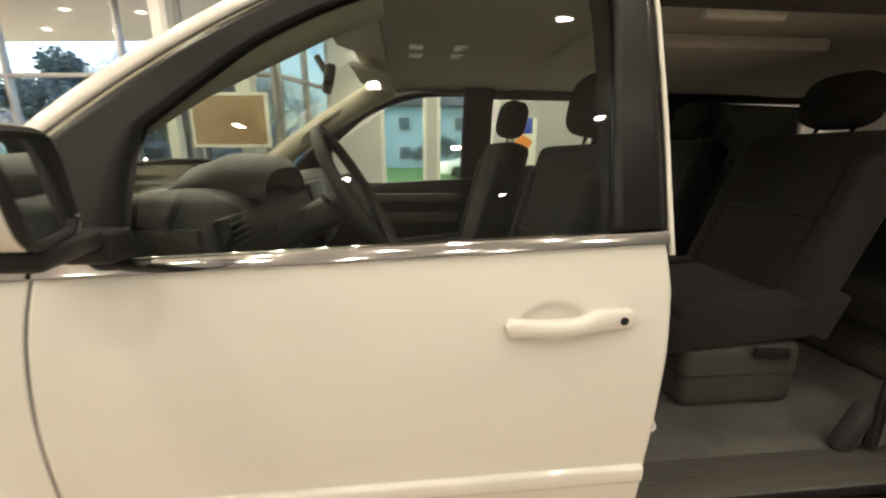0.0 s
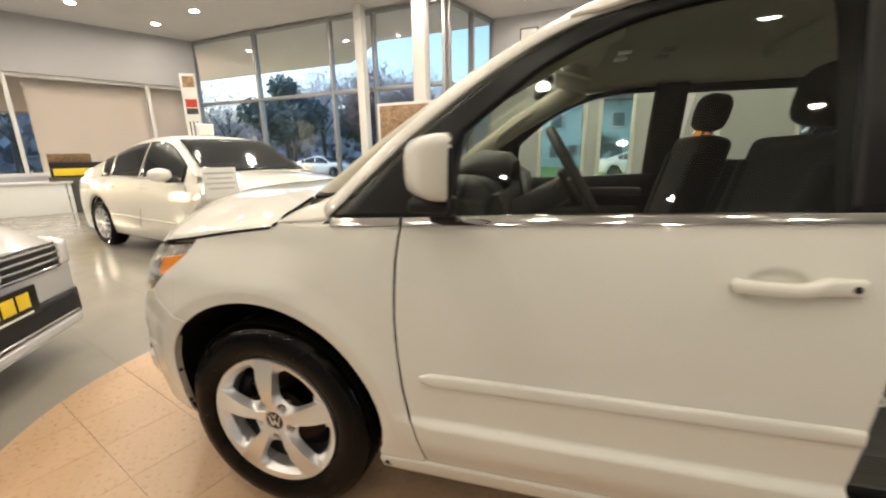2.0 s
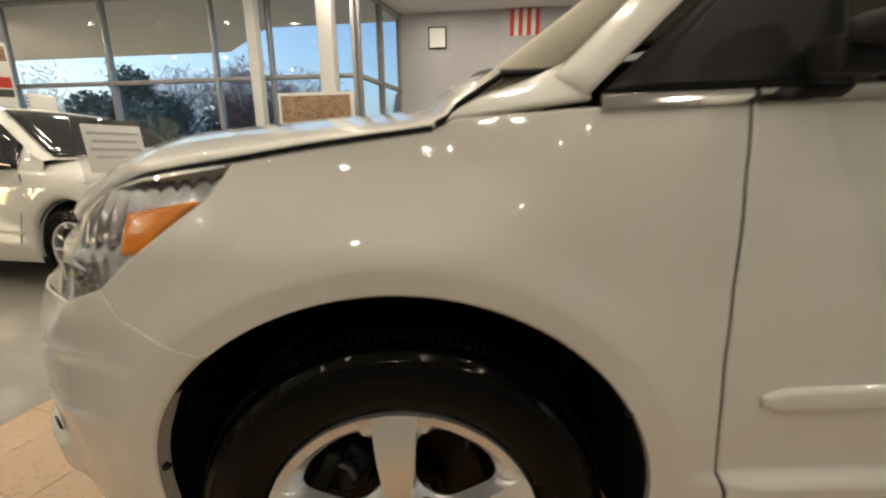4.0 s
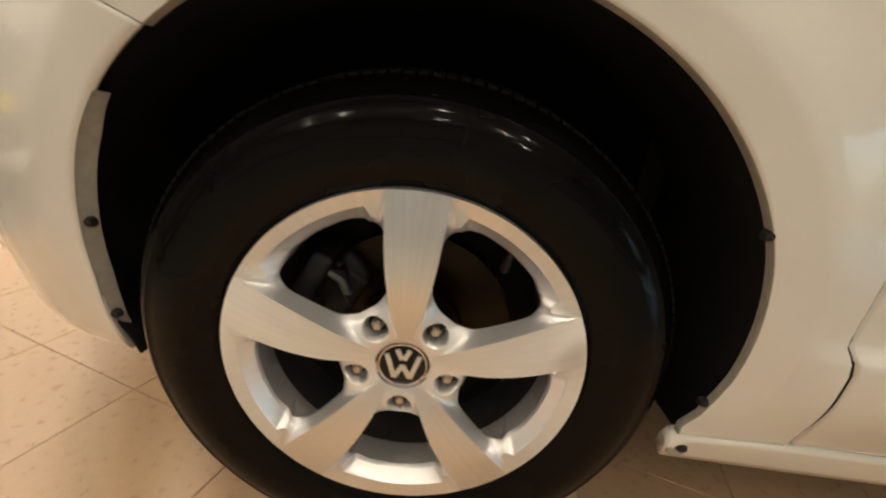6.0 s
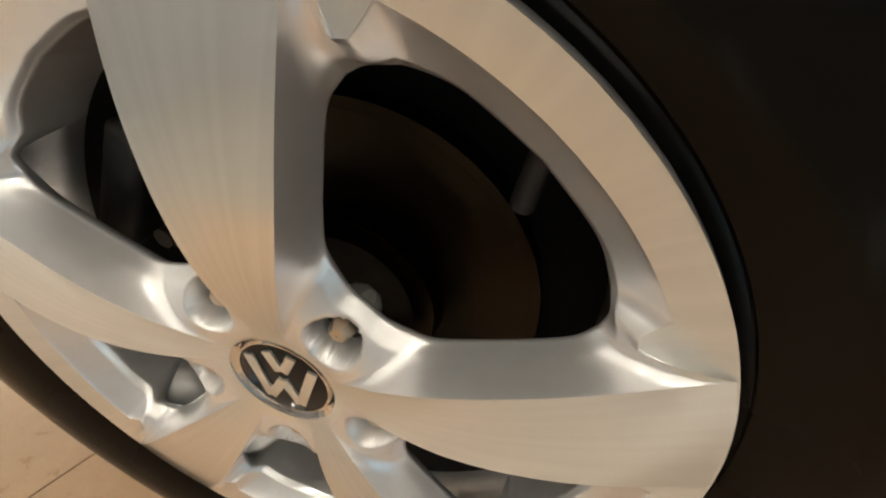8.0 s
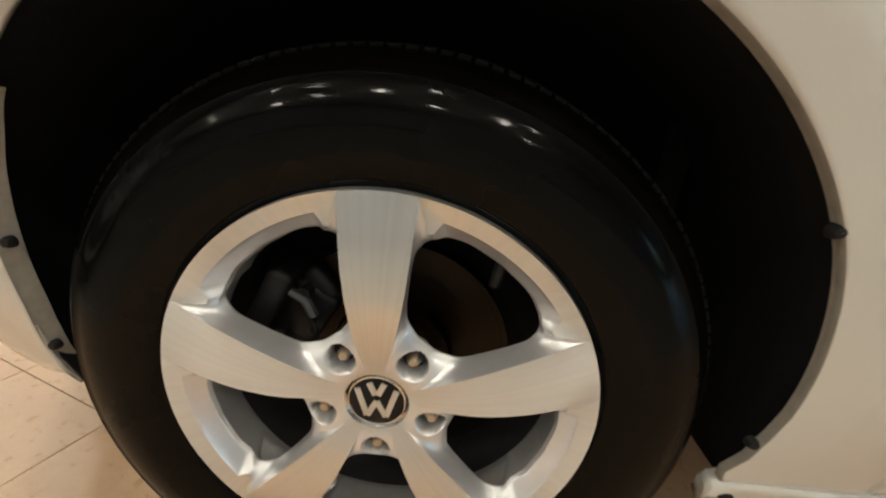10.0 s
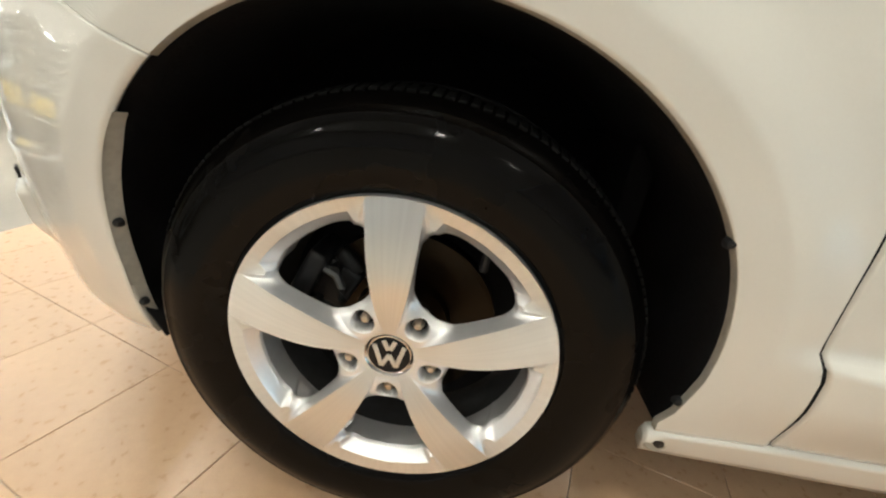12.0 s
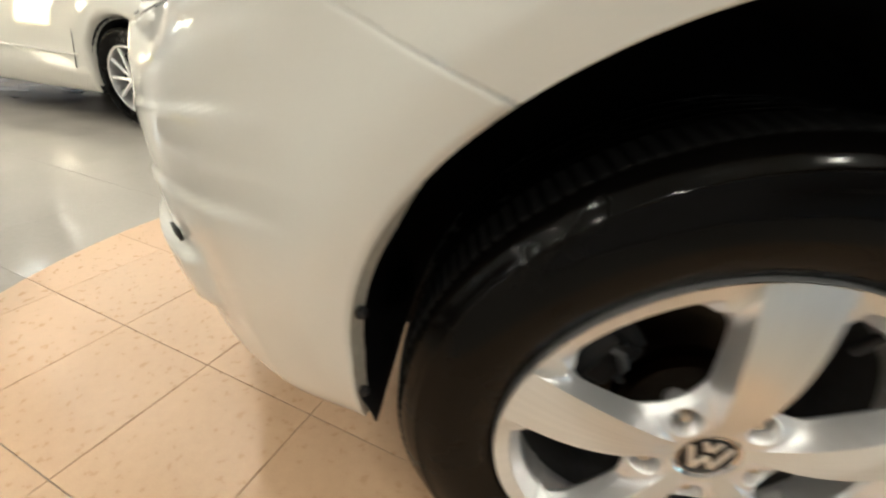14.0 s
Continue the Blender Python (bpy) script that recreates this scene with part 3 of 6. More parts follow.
def bumper_shape(s, z):
    """Side of the bumper with its two soft folds."""
    k = ease((-s - 0.44) / 0.14)
    out = k * (0.005 * ease((0.672 + 0.10 * (s + 0.6) - z) / 0.014) + 0.006 * ease((0.575 + 0.05 * (s + 0.6) - z) / 0.014)) - 0.02 * ease((0.32 - z) / 0.12)
    out += 0.018 * ease((-s - 0.63) / 0.05) * ease((0.488 - z) / 0.02) * ease((z - 0.37) / 0.05)
    return side(s, z, out)


def coons(bottom, top, left, right, nu, nv):
    """A grid filling four boundary lines."""
    c0, c1, d0, d1 = resample(bottom, nu), resample(top, nu), resample(left, nv), resample(right, nv)
    u, v = np.linspace(0, 1, nu + 1)[:, None, None], np.linspace(0, 1, nv + 1)[None, :, None]
    ruled_c = (1 - v) * c0[:, None] + v * c1[:, None]
    ruled_d = (1 - u) * d0[None] + u * d1[None]
    corner = (1 - u) * (1 - v) * c0[0] + u * (1 - v) * c0[-1] + (1 - u) * v * c1[0] + u * v * c1[-1]
    return ruled_c + ruled_d - corner


g = coons(low[::-1], high[::-1], [(NOSE, 0.225), (NOSE, 0.72)], front_arch[::-1], 120, 90)
rows = [[bumper_shape(s, z) for s, z in row] for row in g]
bumper = sheet("bumper", rows, PAINT, van, "cream-white front bumper with soft folds", 0.006)
mirrored = [[(p[0], 2 * HALF - p[1], p[2]) for p in row] for row in rows]
sheet("bumper", mirrored, PAINT, van, "cream-white front bumper with soft folds", 0.006, flip=True)


def bumper_lip():
    rows = []
    for k, (s, z) in enumerate(front_arch[6:]):
        p = Vector(bumper_shape(s, z))
        grow = 0.35 + 0.65 * ease(k / 4)
        q = Vector((ARCH_C[0] - p.x, 0, ARCH_C[1] - p.z)).normalized()
        rows.append([p, p + Vector((0.001, 0.005, 0)), p + Vector((0.001, 0.010, 0)) + q * 0.0045 * grow, p + Vector((0.000, 0.018, 0)) + q * 0.009 * grow])
    return sheet("bumper_lip", rows, FLANGE, van, "", 0.0, flip=True)


bumper_lip()
recess = [[bumper_shape(s, z) for z in (0.490, 0.497, 0.506)] for s in np.linspace(-0.685, -0.715, 4)]
sheet("fog_lamp_recess", [[(x - 0.003, y - 0.002, z) for x, y, z in row] for row in recess], BLACK_TRIM, van, "black recess beside the fog lamp", 0.004)

# plastic clips on the rolled edges
def clip(place, size=0.008):
    ob = lathe("clip", [(0.0005, -0.006), (size * 0.7, -0.005), (size, -0.001), (size, 0.004)], BLACK_TRIM, van, "black plastic clip", 12)
    ob.location = place
    return ob


for s, z in ((-0.400, 0.488), (-0.413, 0.350), (0.357, 0.602), (0.400, 0.366)):
    p = side(s, z)
    clip((p[0] - (0.004 if s > 0 else -0.0035), p[1] + 0.005, p[2]), 0.0065)

rows = []
for s, z in resample(GAP, 40):
    rows.append([side(s - 0.012, z, -0.0045), side(s + 0.014, z, -0.0045)])
sheet("door_seal", rows, LINER, van, "black seal in the door gap", 0.0)

# sill
sill = panel("sill", [(0.384, 0.290), (0.39, 0.245), (0.45, 0.242), (3.0, 0.246)], [(0.40, 0.297), (0.45, 0.300), (0.538, 0.306), (3.0, 0.314)], 60, 6, PAINT, van, "cream-white sill below the doors", 0.02, 0.004)
ear = lathe("sill_end", [(0.0005, -0.008), (0.016, -0.0075), (0.021, -0.003), (0.022, 0.012)], FLANGE, van, "rounded end of the sill", 24)
ear.location = (0.407, 0.068, 0.272)
lathe("sill_bolt", [(0.0005, -0.004), (0.007, -0.003), (0.009, 0.004)], BLACK_TRIM, van, "", 12).location = (0.408, 0.058, 0.274)

# front door: outer skin
REAR = [(1.520, 0.316), (1.532, 0.42), (1.536, 0.52), (1.538, 0.65), (1.546, 0.77), (1.555, 0.89), (1.560, 1.0), (1.555, 1.094)]
door = tagged(empty("front_door"), "cream-white front door with a body-coloured handle")
door.parent = van
g = coons([(0.546, 0.314), (1.520, 0.316)], [(0.497, 1.048), (1.555, 1.094)], [(x + 0.004, z) for x, z in GAP[::-1]], REAR, 200, 120)
sheet("door_skin", [[side(s, z) for s, z in row] for row in g], PAINT, door, "", 0.03)
# bead along the lower door
line = smooth_line([(0.545, 0.622), (0.70, 0.625), (1.10, 0.627), (1.533, 0.629)], 60)
rows = []
for k, (s, z) in enumerate(line):
    w = 0.021 * min(1, 0.45 + 18 * k / 60)
    o = 0.010 * min(1, 0.5 + 20 * k / 60)
    rows.append([side(s, z - w, 0.0), side(s, z - w + 0.003, o * 0.75), side(s, z - w * 0.4, o), side(s, z + w * 0.6, o), side(s, z + w - 0.003, o * 0.8), side(s, z + w, 0.0)])
sheet("door_moulding", rows, PAINT, door, "cream-white rub strip")

# chrome strip at the foot of the side windows
def belt_z(x):
    return 1.050 + (x - 0.29) * 0.043 / 1.265


def belt(name, x0, x1, parent):
    rows = []
    for x in np.linspace(x0, x1, 50):
        z = belt_z(x)
        rows.append([side(x, z - 0.010, 0.001), side(x, z - 0.009, 0.008), side(x, z + 0.006, 0.008), side(x, z + 0.012, 0.004), side(x, z + 0.013, -0.012)])
    return sheet(name, rows, CHROME, parent, "bright chrome window strip")


belt("belt_strip", 0.286, 0.492, van)
belt("belt_strip", 0.500, 1.558, door)

# side window: black frame and glass
GLASS_TOP = [(0.655, 1.288), (0.75, 1.365), (0.85, 1.440), (1.0, 1.514), (1.14, 1.554), (1.29, 1.570)]
GLASS = smooth_line([(0.628, 1.073), (0.630, 1.20), (0.655, 1.288)], 10).tolist() + smooth_line(GLASS_TOP + [(1.44, 1.573)], 50)[1:].tolist()
GLASS += smooth_line([(1.44, 1.573), (1.472, 1.562), (1.482, 1.525)], 8)[1:].tolist() + [(1.458, 1.104)]
OUTER = [(0.292, 1.066), (0.40, 1.163)] + smooth_line([(0.40, 1.163), (0.52, 1.268), (0.66, 1.375), (0.80, 1.467), (0.93, 1.53), (1.07, 1.568), (1.25, 1.588), (1.40, 1.594), (1.552, 1.594)], 50)[1:].tolist() + [(1.556, 1.110)]
panel("window_frame", GLASS, OUTER, 120, 6, BLACK_GLOSS, door, "black window surround with a small corner panel", 0.02, 0.002)
base = [(x, belt_z(x) + 0.010) for x in np.linspace(0.628, 1.458, 40)]
top = resample(GLASS, 39)
g = coons(base, smooth_line(GLASS_TOP + [(1.478, 1.568)], 40), [(0.628, 1.06), (0.630, 1.20), (0.655, 1.288)], [(1.458, 1.098), (1.478, 1.568)], 40, 16)
pane = sheet("window_glass", [[side(s, z, -0.012) for s, z in row] for row in g], CAR_GLASS, door, "slightly green window glass")
pane.visible_shadow = False
g = coons([(0.292, 1.062), (0.628, 1.073)], [(0.40, 1.163), (0.655, 1.288)], [(0.292, 1.062), (0.40, 1.163)], [(0.628, 1.073), (0.655, 1.288)], 12, 8)
sheet("corner_panel", [[side(s, z, -0.004) for s, z in row] for row in g], BLACK_TRIM, door, "black corner panel")

# roof side rail and windscreen pillar, roof, rear body
RAIL_IN = [(0.272, 1.062), (0.385, 1.168)] + smooth_line([(0.385, 1.168), (0.505, 1.275), (0.645, 1.382), (0.79, 1.474), (0.925, 1.537), (1.07, 1.574), (1.25, 1.594), (1.53, 1.600)], 50)[1:].tolist() + [(2.45, 1.597), (3.4, 1.565)]


rows = []
for s, z in resample(RAIL_IN, 120):
    p = Vector(side(s, z))
    w = 0.055 + 0.05 * ease((s - 0.7) / 0.5)
    tilt = 0.55 + 0.45 * ease((s - 0.5) / 0.6)
    nx = -0.62 * (1 - ease((s - 0.55) / 0.5))
    row = []
    for t in np.linspace(0, 1, 9):
        a = t * math.pi / 2 * 0.9
        row.append(p + Vector((nx * w * math.sin(a), w * 1.15 * (1 - math.cos(a)) * 1.1 + 0.012 * t, w * math.sin(a) * (0.62 + 0.1 * tilt))))
    rows.append(row)
sheet("roof_rail", rows, PAINT, van, "cream-white windscreen pillar and roof rail", 0.01)
rail_edge = [r[-1] for r in rows]
foot = [Vector(side(s, z)) for s, z in resample([(0.060, 1.022), (0.095, 1.038), (0.275, 1.058)], 12)]
brow = [Vector(p) for p in smooth_line([(0.058, 0.074, 1.028), (0.13, 0.105, 1.070), (0.19, 0.118, 1.090), tuple(rail_edge[1])], 12)]
for flip in (False, True):
    base_rows = []
    for a, b in zip(foot, brow):
        row = []
        for t in np.linspace(0, 1, 8):
            p = a + (b - a) * t
            p.z += 0.003 * math.sin(math.pi * t)
            row.append(Vector((p.x, 2 * HALF - p.y, p.z)) if flip else p)
        base_rows.append(row)
    sheet("pillar_base", base_rows, PAINT, van, "cream-white foot of the windscreen pillar", 0.006, flip=flip)
right_edge = [Vector((p.x, 2 * HALF - p.y, p.z)) for p in rail_edge]
sheet("roof_rail", [[Vector((p.x, 2 * HALF - p.y, p.z)) for p in r] for r in rows], PAINT, van, "cream-white windscreen pillar and roof rail", 0.01, flip=True)
k0 = min(range(len(rail_edge)), key=lambda k: abs(rail_edge[k].x - 0.98))
roof_rows = []
for a, b in zip(rail_edge[k0:], right_edge[k0:]):
    roof_rows.append([a + (b - a) * t + Vector((-0.10 * math.sin(math.pi * t) * (1 - ease((a.x - 0.98) / 0.5)), 0, 0.055 * math.sin(math.pi * t) ** 0.8)) for t in np.linspace(0, 1, 21)])
sheet("roof", roof_rows, PAINT, van, "cream-white roof", 0.02)
screen_rows = []
for a, b in zip(rail_edge[:k0 + 1], right_edge[:k0 + 1]):
    screen_rows.append([a + (b - a) * t + Vector((-0.10 * math.sin(math.pi * t), 0, 0.01 * math.sin(math.pi * t))) for t in np.linspace(0.01, 0.99, 21)])
ws = sheet("windscreen", screen_rows, CAR_GLASS, van, "raked windscreen glass")
ws.visible_shadow = False

# bonnet
hood_rows = []
for k, (s, z) in enumerate(smooth_line([(-0.68, 0.872), (-0.54, 0.935), (-0.40, 0.962), (-0.235, 0.984), (-0.10, 1.004), (0.058, 1.025), (0.10, 1.058), (0.17, 1.108)], 40)):
    p = Vector(side(s, z)) if s < 0.06 else Vector((s, 0.070 + (s - 0.058) * 0.7, z))
    q = Vector((p.x, 2 * HALF - p.y, p.z))
    front = ease((0.3 - s) / 0.8)
    hood_rows.append([p + (q - p) * t + Vector((-0.22 * front * math.sin(math.pi * t) ** 0.7, 0, (0.105 + 0.02 * front) * math.sin(math.pi * t) ** 0.85)) for t in np.linspace(0, 1, 41)])
sheet("bonnet", hood_rows, PAINT, van, "cream-white bonnet", 0.008)
gap_rows = []
for s, z in smooth_line([(-0.54, 0.930), (-0.40, 0.957), (-0.32, 0.969), (-0.230, 0.981), (-0.10, 1.001), (0.062, 1.0225)], 40):
    gap_rows.append([side(s, z - 0.0045, 0.0015), side(s, z + 0.0045, 0.0015)])
tube("bonnet_gap", [r[0] + Vector((0.003, -0.005, 0.001)) for r in hood_rows if r[0].x > 0.055], 0.0045, LINER, van, "dark shut line beside the bonnet", 6)
sheet("bonnet_gap", gap_rows, LINER, van, "dark shut line beside the bonnet", 0.0)
cowl = [[p + Vector((0.004, 0, -0.004)), p + Vector((0.10, 0, 0.0))] for p in hood_rows[-1]]
sheet("cowl", cowl, BLACK_TRIM, van, "black scuttle panel", 0.01)

# headlamp
lamp = tagged(empty("headlamp"), "clear headlamp with an amber corner")
lamp.parent = van
def lamp_sheet(name, out, mat, label="", inset=0.0):
    g = coons([(-0.437, 0.802), (-0.535, 0.766), (-0.85, 0.738)], [(-0.230, 0.975), (-0.40, 0.953), (-0.54, 0.924), (-0.68, 0.862), (-0.85, 0.80)], [(-0.437, 0.802), (-0.349, 0.863), (-0.262, 0.928), (-0.230, 0.975)], [(-0.85, 0.738), (-0.85, 0.80)], 90, 16)
    return sheet(name, [[side(s, z, out + inset * math.sin(s * 210)) for s, z in row] for row in g], mat, lamp, label, 0.0, flip=True)
lens = lamp_sheet("lens", 0.002, CLEAR, "clear plastic lens")
lens.visible_shadow = False
lamp_sheet("housing", -0.024, REFLECTOR, "bright ribbed reflector housing", 0.0025)
g = coons([(-0.362, 0.855), (-0.392, 0.849)], [(-0.280, 0.926), (-0.392, 0.907)], [(-0.362, 0.855), (-0.280, 0.926)], [(-0.392, 0.849), (-0.392, 0.907)], 8, 8)
sheet("amber_reflector", [[side(s, z, -0.008) for s, z in row] for row in g], AMBER, lamp, "amber side reflector", 0.02, flip=True)
for s, z in ((-0.50, 0.815),):
    p = side(s, z, -0.034)
    lathe("projector", [(0.0005, -0.012), (0.03, -0.004), (0.036, 0.0), (0.036, 0.03)], CHROME, lamp, "", 24).location = p


# ---- wheel ----
def tyre(parent, R, w, bead, y0):
    """Tyre with rounded shoulders, sidewall rings and a grooved tread; its outer face near y0."""
    prof = [(bead - 0.004, 0.020), (bead + 0.002, 0.006), (bead + 0.010, 0.000), (bead + 0.024, -0.006), (bead + 0.040, -0.011), (bead + 0.055, -0.0125), (bead + 0.068, -0.0110), (bead + 0.080, -0.0075), (R - 0.032, -0.002), (R - 0.030, -0.0022),
            (R - 0.028, 0.0004), (R - 0.024, 0.0030), (R - 0.018, 0.0085), (R - 0.012, 0.0165), (R - 0.007, 0.0275), (R - 0.004, 0.040)]
    for k in range(4):
        c = 0.072 + k * (w - 0.144) / 3
        prof += [(R, c - 0.005), (R - 0.008, c - 0.004), (R - 0.008, c + 0.004), (R, c + 0.005)]
    prof += [(R - 0.004, w - 0.03), (R - 0.018, w - 0.006), (R - 0.07, w + 0.008), (bead, w - 0.01)]
    ob = lathe("tyre", [(r, y0 + h) for r, h in prof], RUBBER, parent, "black rubber tyre with dressed sidewalls", 128)
    bm = bmesh.new()
    for i in range(150):
        for side_k, (c, t) in enumerate(((0.044, 3), (w - 0.044, -3))):
            a = 2 * math.pi * (i + 0.5 * side_k) / 150
            m = Matrix.Rotation(-a, 4, 'Y') @ pose(R - 0.0095, y0 + c, 0, 0, 0, 0) @ pose(0, 0, 0, 0, 0, 8 * (1 if side_k else -1))
            add_box(bm, (0.013, 0.040, 0.0110), m, 0.0012, 1)
    tagged(from_bm("tread", bm, TREAD, ob), kind="stuff")
    return ob


def rim_loops():
    """Half loops of one window field, from the hub to the lip, in (radius, angle from the field's middle)."""
    counts = (22, 44, 8, 24)

    def polar(pts):
        return [(r * math.cos(radians(a)), r * math.sin(radians(a))) for r, a in pts]

    def joined(parts):
        out = []
        for pts, k in zip(parts, counts):
            out += list(smooth_line(polar(pts), k))[0 if not out else 1:]
        return np.array(out)

    bow = np.polyfit([0.042, 0.06, 0.09, 0.12, 0.15, 0.18, 0.21, 0.2335], [0.0080, 0.0130, 0.0200, 0.0253, 0.0293, 0.0325, 0.0348, 0.0358], 3)

    def edge(r):
        w = float(np.polyval(bow, r))
        return 36 - math.degrees(math.asin(w / r))

    def arc(r, a, b, k=6):
        return [(r, v) for v in np.linspace(a, b, k)]
    rs = np.linspace(0.043, 0.2325, 9)
    l0 = joined([arc(0.036, 0, 36), [(r, 36) for r in np.linspace(0.036, 0.2335, 5)], arc(0.2335, 36, 28, 3), arc(0.2335, 28, 0, 8)])
    tip = edge(0.2325)
    l1 = joined([[(0.041, 0), (0.041, 9), (0.043, edge(0.043))], [(r, edge(r)) for r in rs], [(0.2325, tip), (0.2150, 24.6), (0.1995, 22.3), (0.2160, 20.2)], arc(0.2160, 20.2, 0, 7)])
    l2 = joined([[(0.087, 0), (0.0885, 9), (0.0975, 17.5)], [(0.0975, 17.5), (0.105, 20.8), (0.12, 22.9), (0.14, 24.2), (0.16, 24.9), (0.175, 24.8), (0.187, 23.2)],
                 [(0.187, 23.2), (0.1935, 21.0), (0.1975, 18)], [(0.1975, 18), (0.2010, 11), (0.2015, 0)]])
    return l0, l1, l2


def face_depth(r):
    """The spokes bow outward between the hub and the lip."""
    at = r + np.array((-0.020, -0.013, -0.006, 0.0, 0.006, 0.013, 0.020)) * min(1.0, (0.2335 - min(r, 0.2335)) / 0.03 + 0.15)
    return float(np.mean(np.interp(at, [0.0, 0.036, 0.045, 0.06, 0.09, 0.12, 0.15, 0.18, 0.21, 0.2335], [0.004, 0.001, -0.0045, -0.0100, -0.017, -0.020, -0.0195, -0.017, -0.011, -0.006])))


def field_depth(r):
    """The silver ground between the spokes."""
    return float(np.interp(r, [0.0, 0.04, 0.088, 0.12, 0.19, 0.215, 0.2335], [0.004, 0.002, 0.009, 0.010, 0.010, 0.004, -0.004]))


def wheel(parent, hub, turn=0.0, y_face=0.0, good=True):
    w = tagged(empty("front_wheel"), "five-spoke alloy wheel with a black tyre")
    w.parent = parent
    w.location = hub
    tyre(w, 0.357, 0.222, 0.2335, -0.004)
    l0, l1, l2 = rim_loops()
    verts, faces, idx = [], [], []
    levels = []
    for t in np.linspace(0, 1, 7):
        levels.append((l0 * (1 - t) + l1 * t, 0.0, 0))
    for t in np.linspace(0, 1, 37)[1:]:
        levels.append((l1 * (1 - t) + l2 * t, t, 1))
    mid_l2 = np.array((0.148, 0.0))
    for t, k in ((1.02, 0.998), (1.06, 0.998), (1.12, 1.010), (1.20, 1.04), (1.30, 1.09), (1.40, 1.16)):
        outer = np.array([ease((j - 68) / 8) for j in range(len(l2))])[:, None]
        levels.append((mid_l2 + (l2 - mid_l2) * (k * (1 - outer) + outer), t, 1))
    nrow, ncol = len(levels), len(l0)
    lug = 0.0635
    for k in range(5):
        mid = radians(54 + 72 * k)
        for mir in (1, -1):
            off = len(verts)
            for pts, t, _ in levels:
                for j, (x, y) in enumerate(pts):
                    r = math.hypot(x, y)
                    d = face_depth(r)
                    if j > 66:
                        ring_k = ease((j - 66) / 9)
                        d = d * (1 - ring_k) + ring_k * float(np.interp(r, [0.19, 0.2335], [0.0065, -0.006]))
                    if t > 0:
                        e = 0.55 * min(1, t) + 0.45 * min(1, t) ** 2.4
                        steep = ease((j - 70) / 6)
                        e = e * (1 - steep) + steep * min(1, t) ** 0.55
                        d = d * (1 - e) + field_depth(r) * e + (0.030 + 0.060 * steep) * max(0, t - 1) + 0.003 * ease((t - 0.85) / 0.15) + 0.010 * steep * min(1, t)
                    if r < 0.10 and t <= 1.0:
                        q = math.hypot(x - lug, y)
                        d += 0.034 * (1 - ease((q - 0.0142) / 0.0024))
                    a = math.atan2(y * mir, x) + mid
                    verts.append((r * math.cos(a), d, r * math.sin(a)))
            for i in range(nrow - 1):
                for j in range(ncol - 1):
                    f = (off + i * ncol + j, off + i * ncol + j + 1, off + (i + 1) * ncol + j + 1, off + (i + 1) * ncol + j)
                    faces.append(f if mir == 1 else f[::-1])
                    idx.append(levels[i + 1][2])
    rim = shape("rim", verts, faces, [MACHINED, SILVER], w, "machined and silver-painted five-spoke alloy rim", True, idx, 28)
    bm = bmesh.new()
    bm.from_mesh(rim.data)
    bmesh.ops.remove_doubles(bm, verts=bm.verts, dist=0.0003)
    bmesh.ops.dissolve_degenerate(bm, edges=bm.edges, dist=0.0003)
    bmesh.ops.recalc_face_normals(bm, faces=bm.faces)
    for f in bm.faces:
        if f.material_index == 0 and f.normal.y > 0:
            f.normal_flip()
    for e in bm.edges:
        e.smooth = len(e.link_faces) < 2 or e.link_faces[0].material_index == e.link_faces[1].material_index
    bm.to_mesh(rim.data)
    bm.free()
    lathe("rim_barrel", [(0.2335, -0.004), (0.2350, 0.004), (0.2300, 0.020), (0.205, 0.045), (0.203, 0.062)], BARREL, w, "silver inner barrel of the rim", 96)
    # the deep half of the same barrel, coloured dark for the shade there
    lathe("barrel_inner", [(0.203, 0.062), (0.200, 0.10), (0.207, 0.19), (0.225, 0.20)], SHADED_ALLOY, w, "deep part of the barrel with its shade in the colour", 96)
    cap = lathe("centre_cap", [(0.0005, 0.001), (0.0290, 0.0015), (0.0300, 0.002)], BLACK_GLOSS, w, "black centre cap with a bright emblem", 40)
    lathe("cap_ring", [(0.0300, 0.002), (0.0304, 0.0003), (0.0314, 0.0003), (0.0320, 0.0025)], CHROME, cap, "bright ring", 48)
    skirt = lathe("cap_skirt", [(0.0322, 0.0050), (0.0345, 0.0035), (0.0385, -0.0005), (0.0395, 0.0010)], CHROME, cap, "fluted chrome skirt", 40)
    skirt.data.polygons.foreach_set("use_smooth", [False] * len(skirt.data.polygons))
    for pts in (((-0.0215, 0.016), (-0.0105, -0.0200), (0.0, 0.000)), ((0.0215, 0.016), (0.0105, -0.0200), (0.0, 0.000))):
        for (ax, az), (bx, bz) in zip(pts[:-1], pts[1:]):
            v = Vector((bx - ax, 0, bz - az))
            box("emblem_bar", ((ax + bx) / 2, 0.0002, (az + bz) / 2), (v.length, 0.0018, 0.0066), MACHINED, cap, "", 0.0004, 0.0, (0, -math.degrees(math.atan2(v.z, v.x))))
    for sx in (-1, 1):
        box("emblem_bar", (sx * 0.0048, 0.0002, 0.0160), (0.017, 0.0018, 0.0066), MACHINED, cap, "", 0.0004, 0.0, (0, -sx * 66))
    for k in range(5):
        a = radians(54 + 72 * k)
        # black disc added in each nut pocket in place of its deep shade
        lathe("pocket_shade", [(0.0005, 0.0), (0.0132, 0.0), (0.0135, 0.004)], BLACK_TRIM, w, "black disc standing for shade in the nut pocket", 20).location = (0.0635 * math.cos(a), 0.016, 0.0635 * math.sin(a))
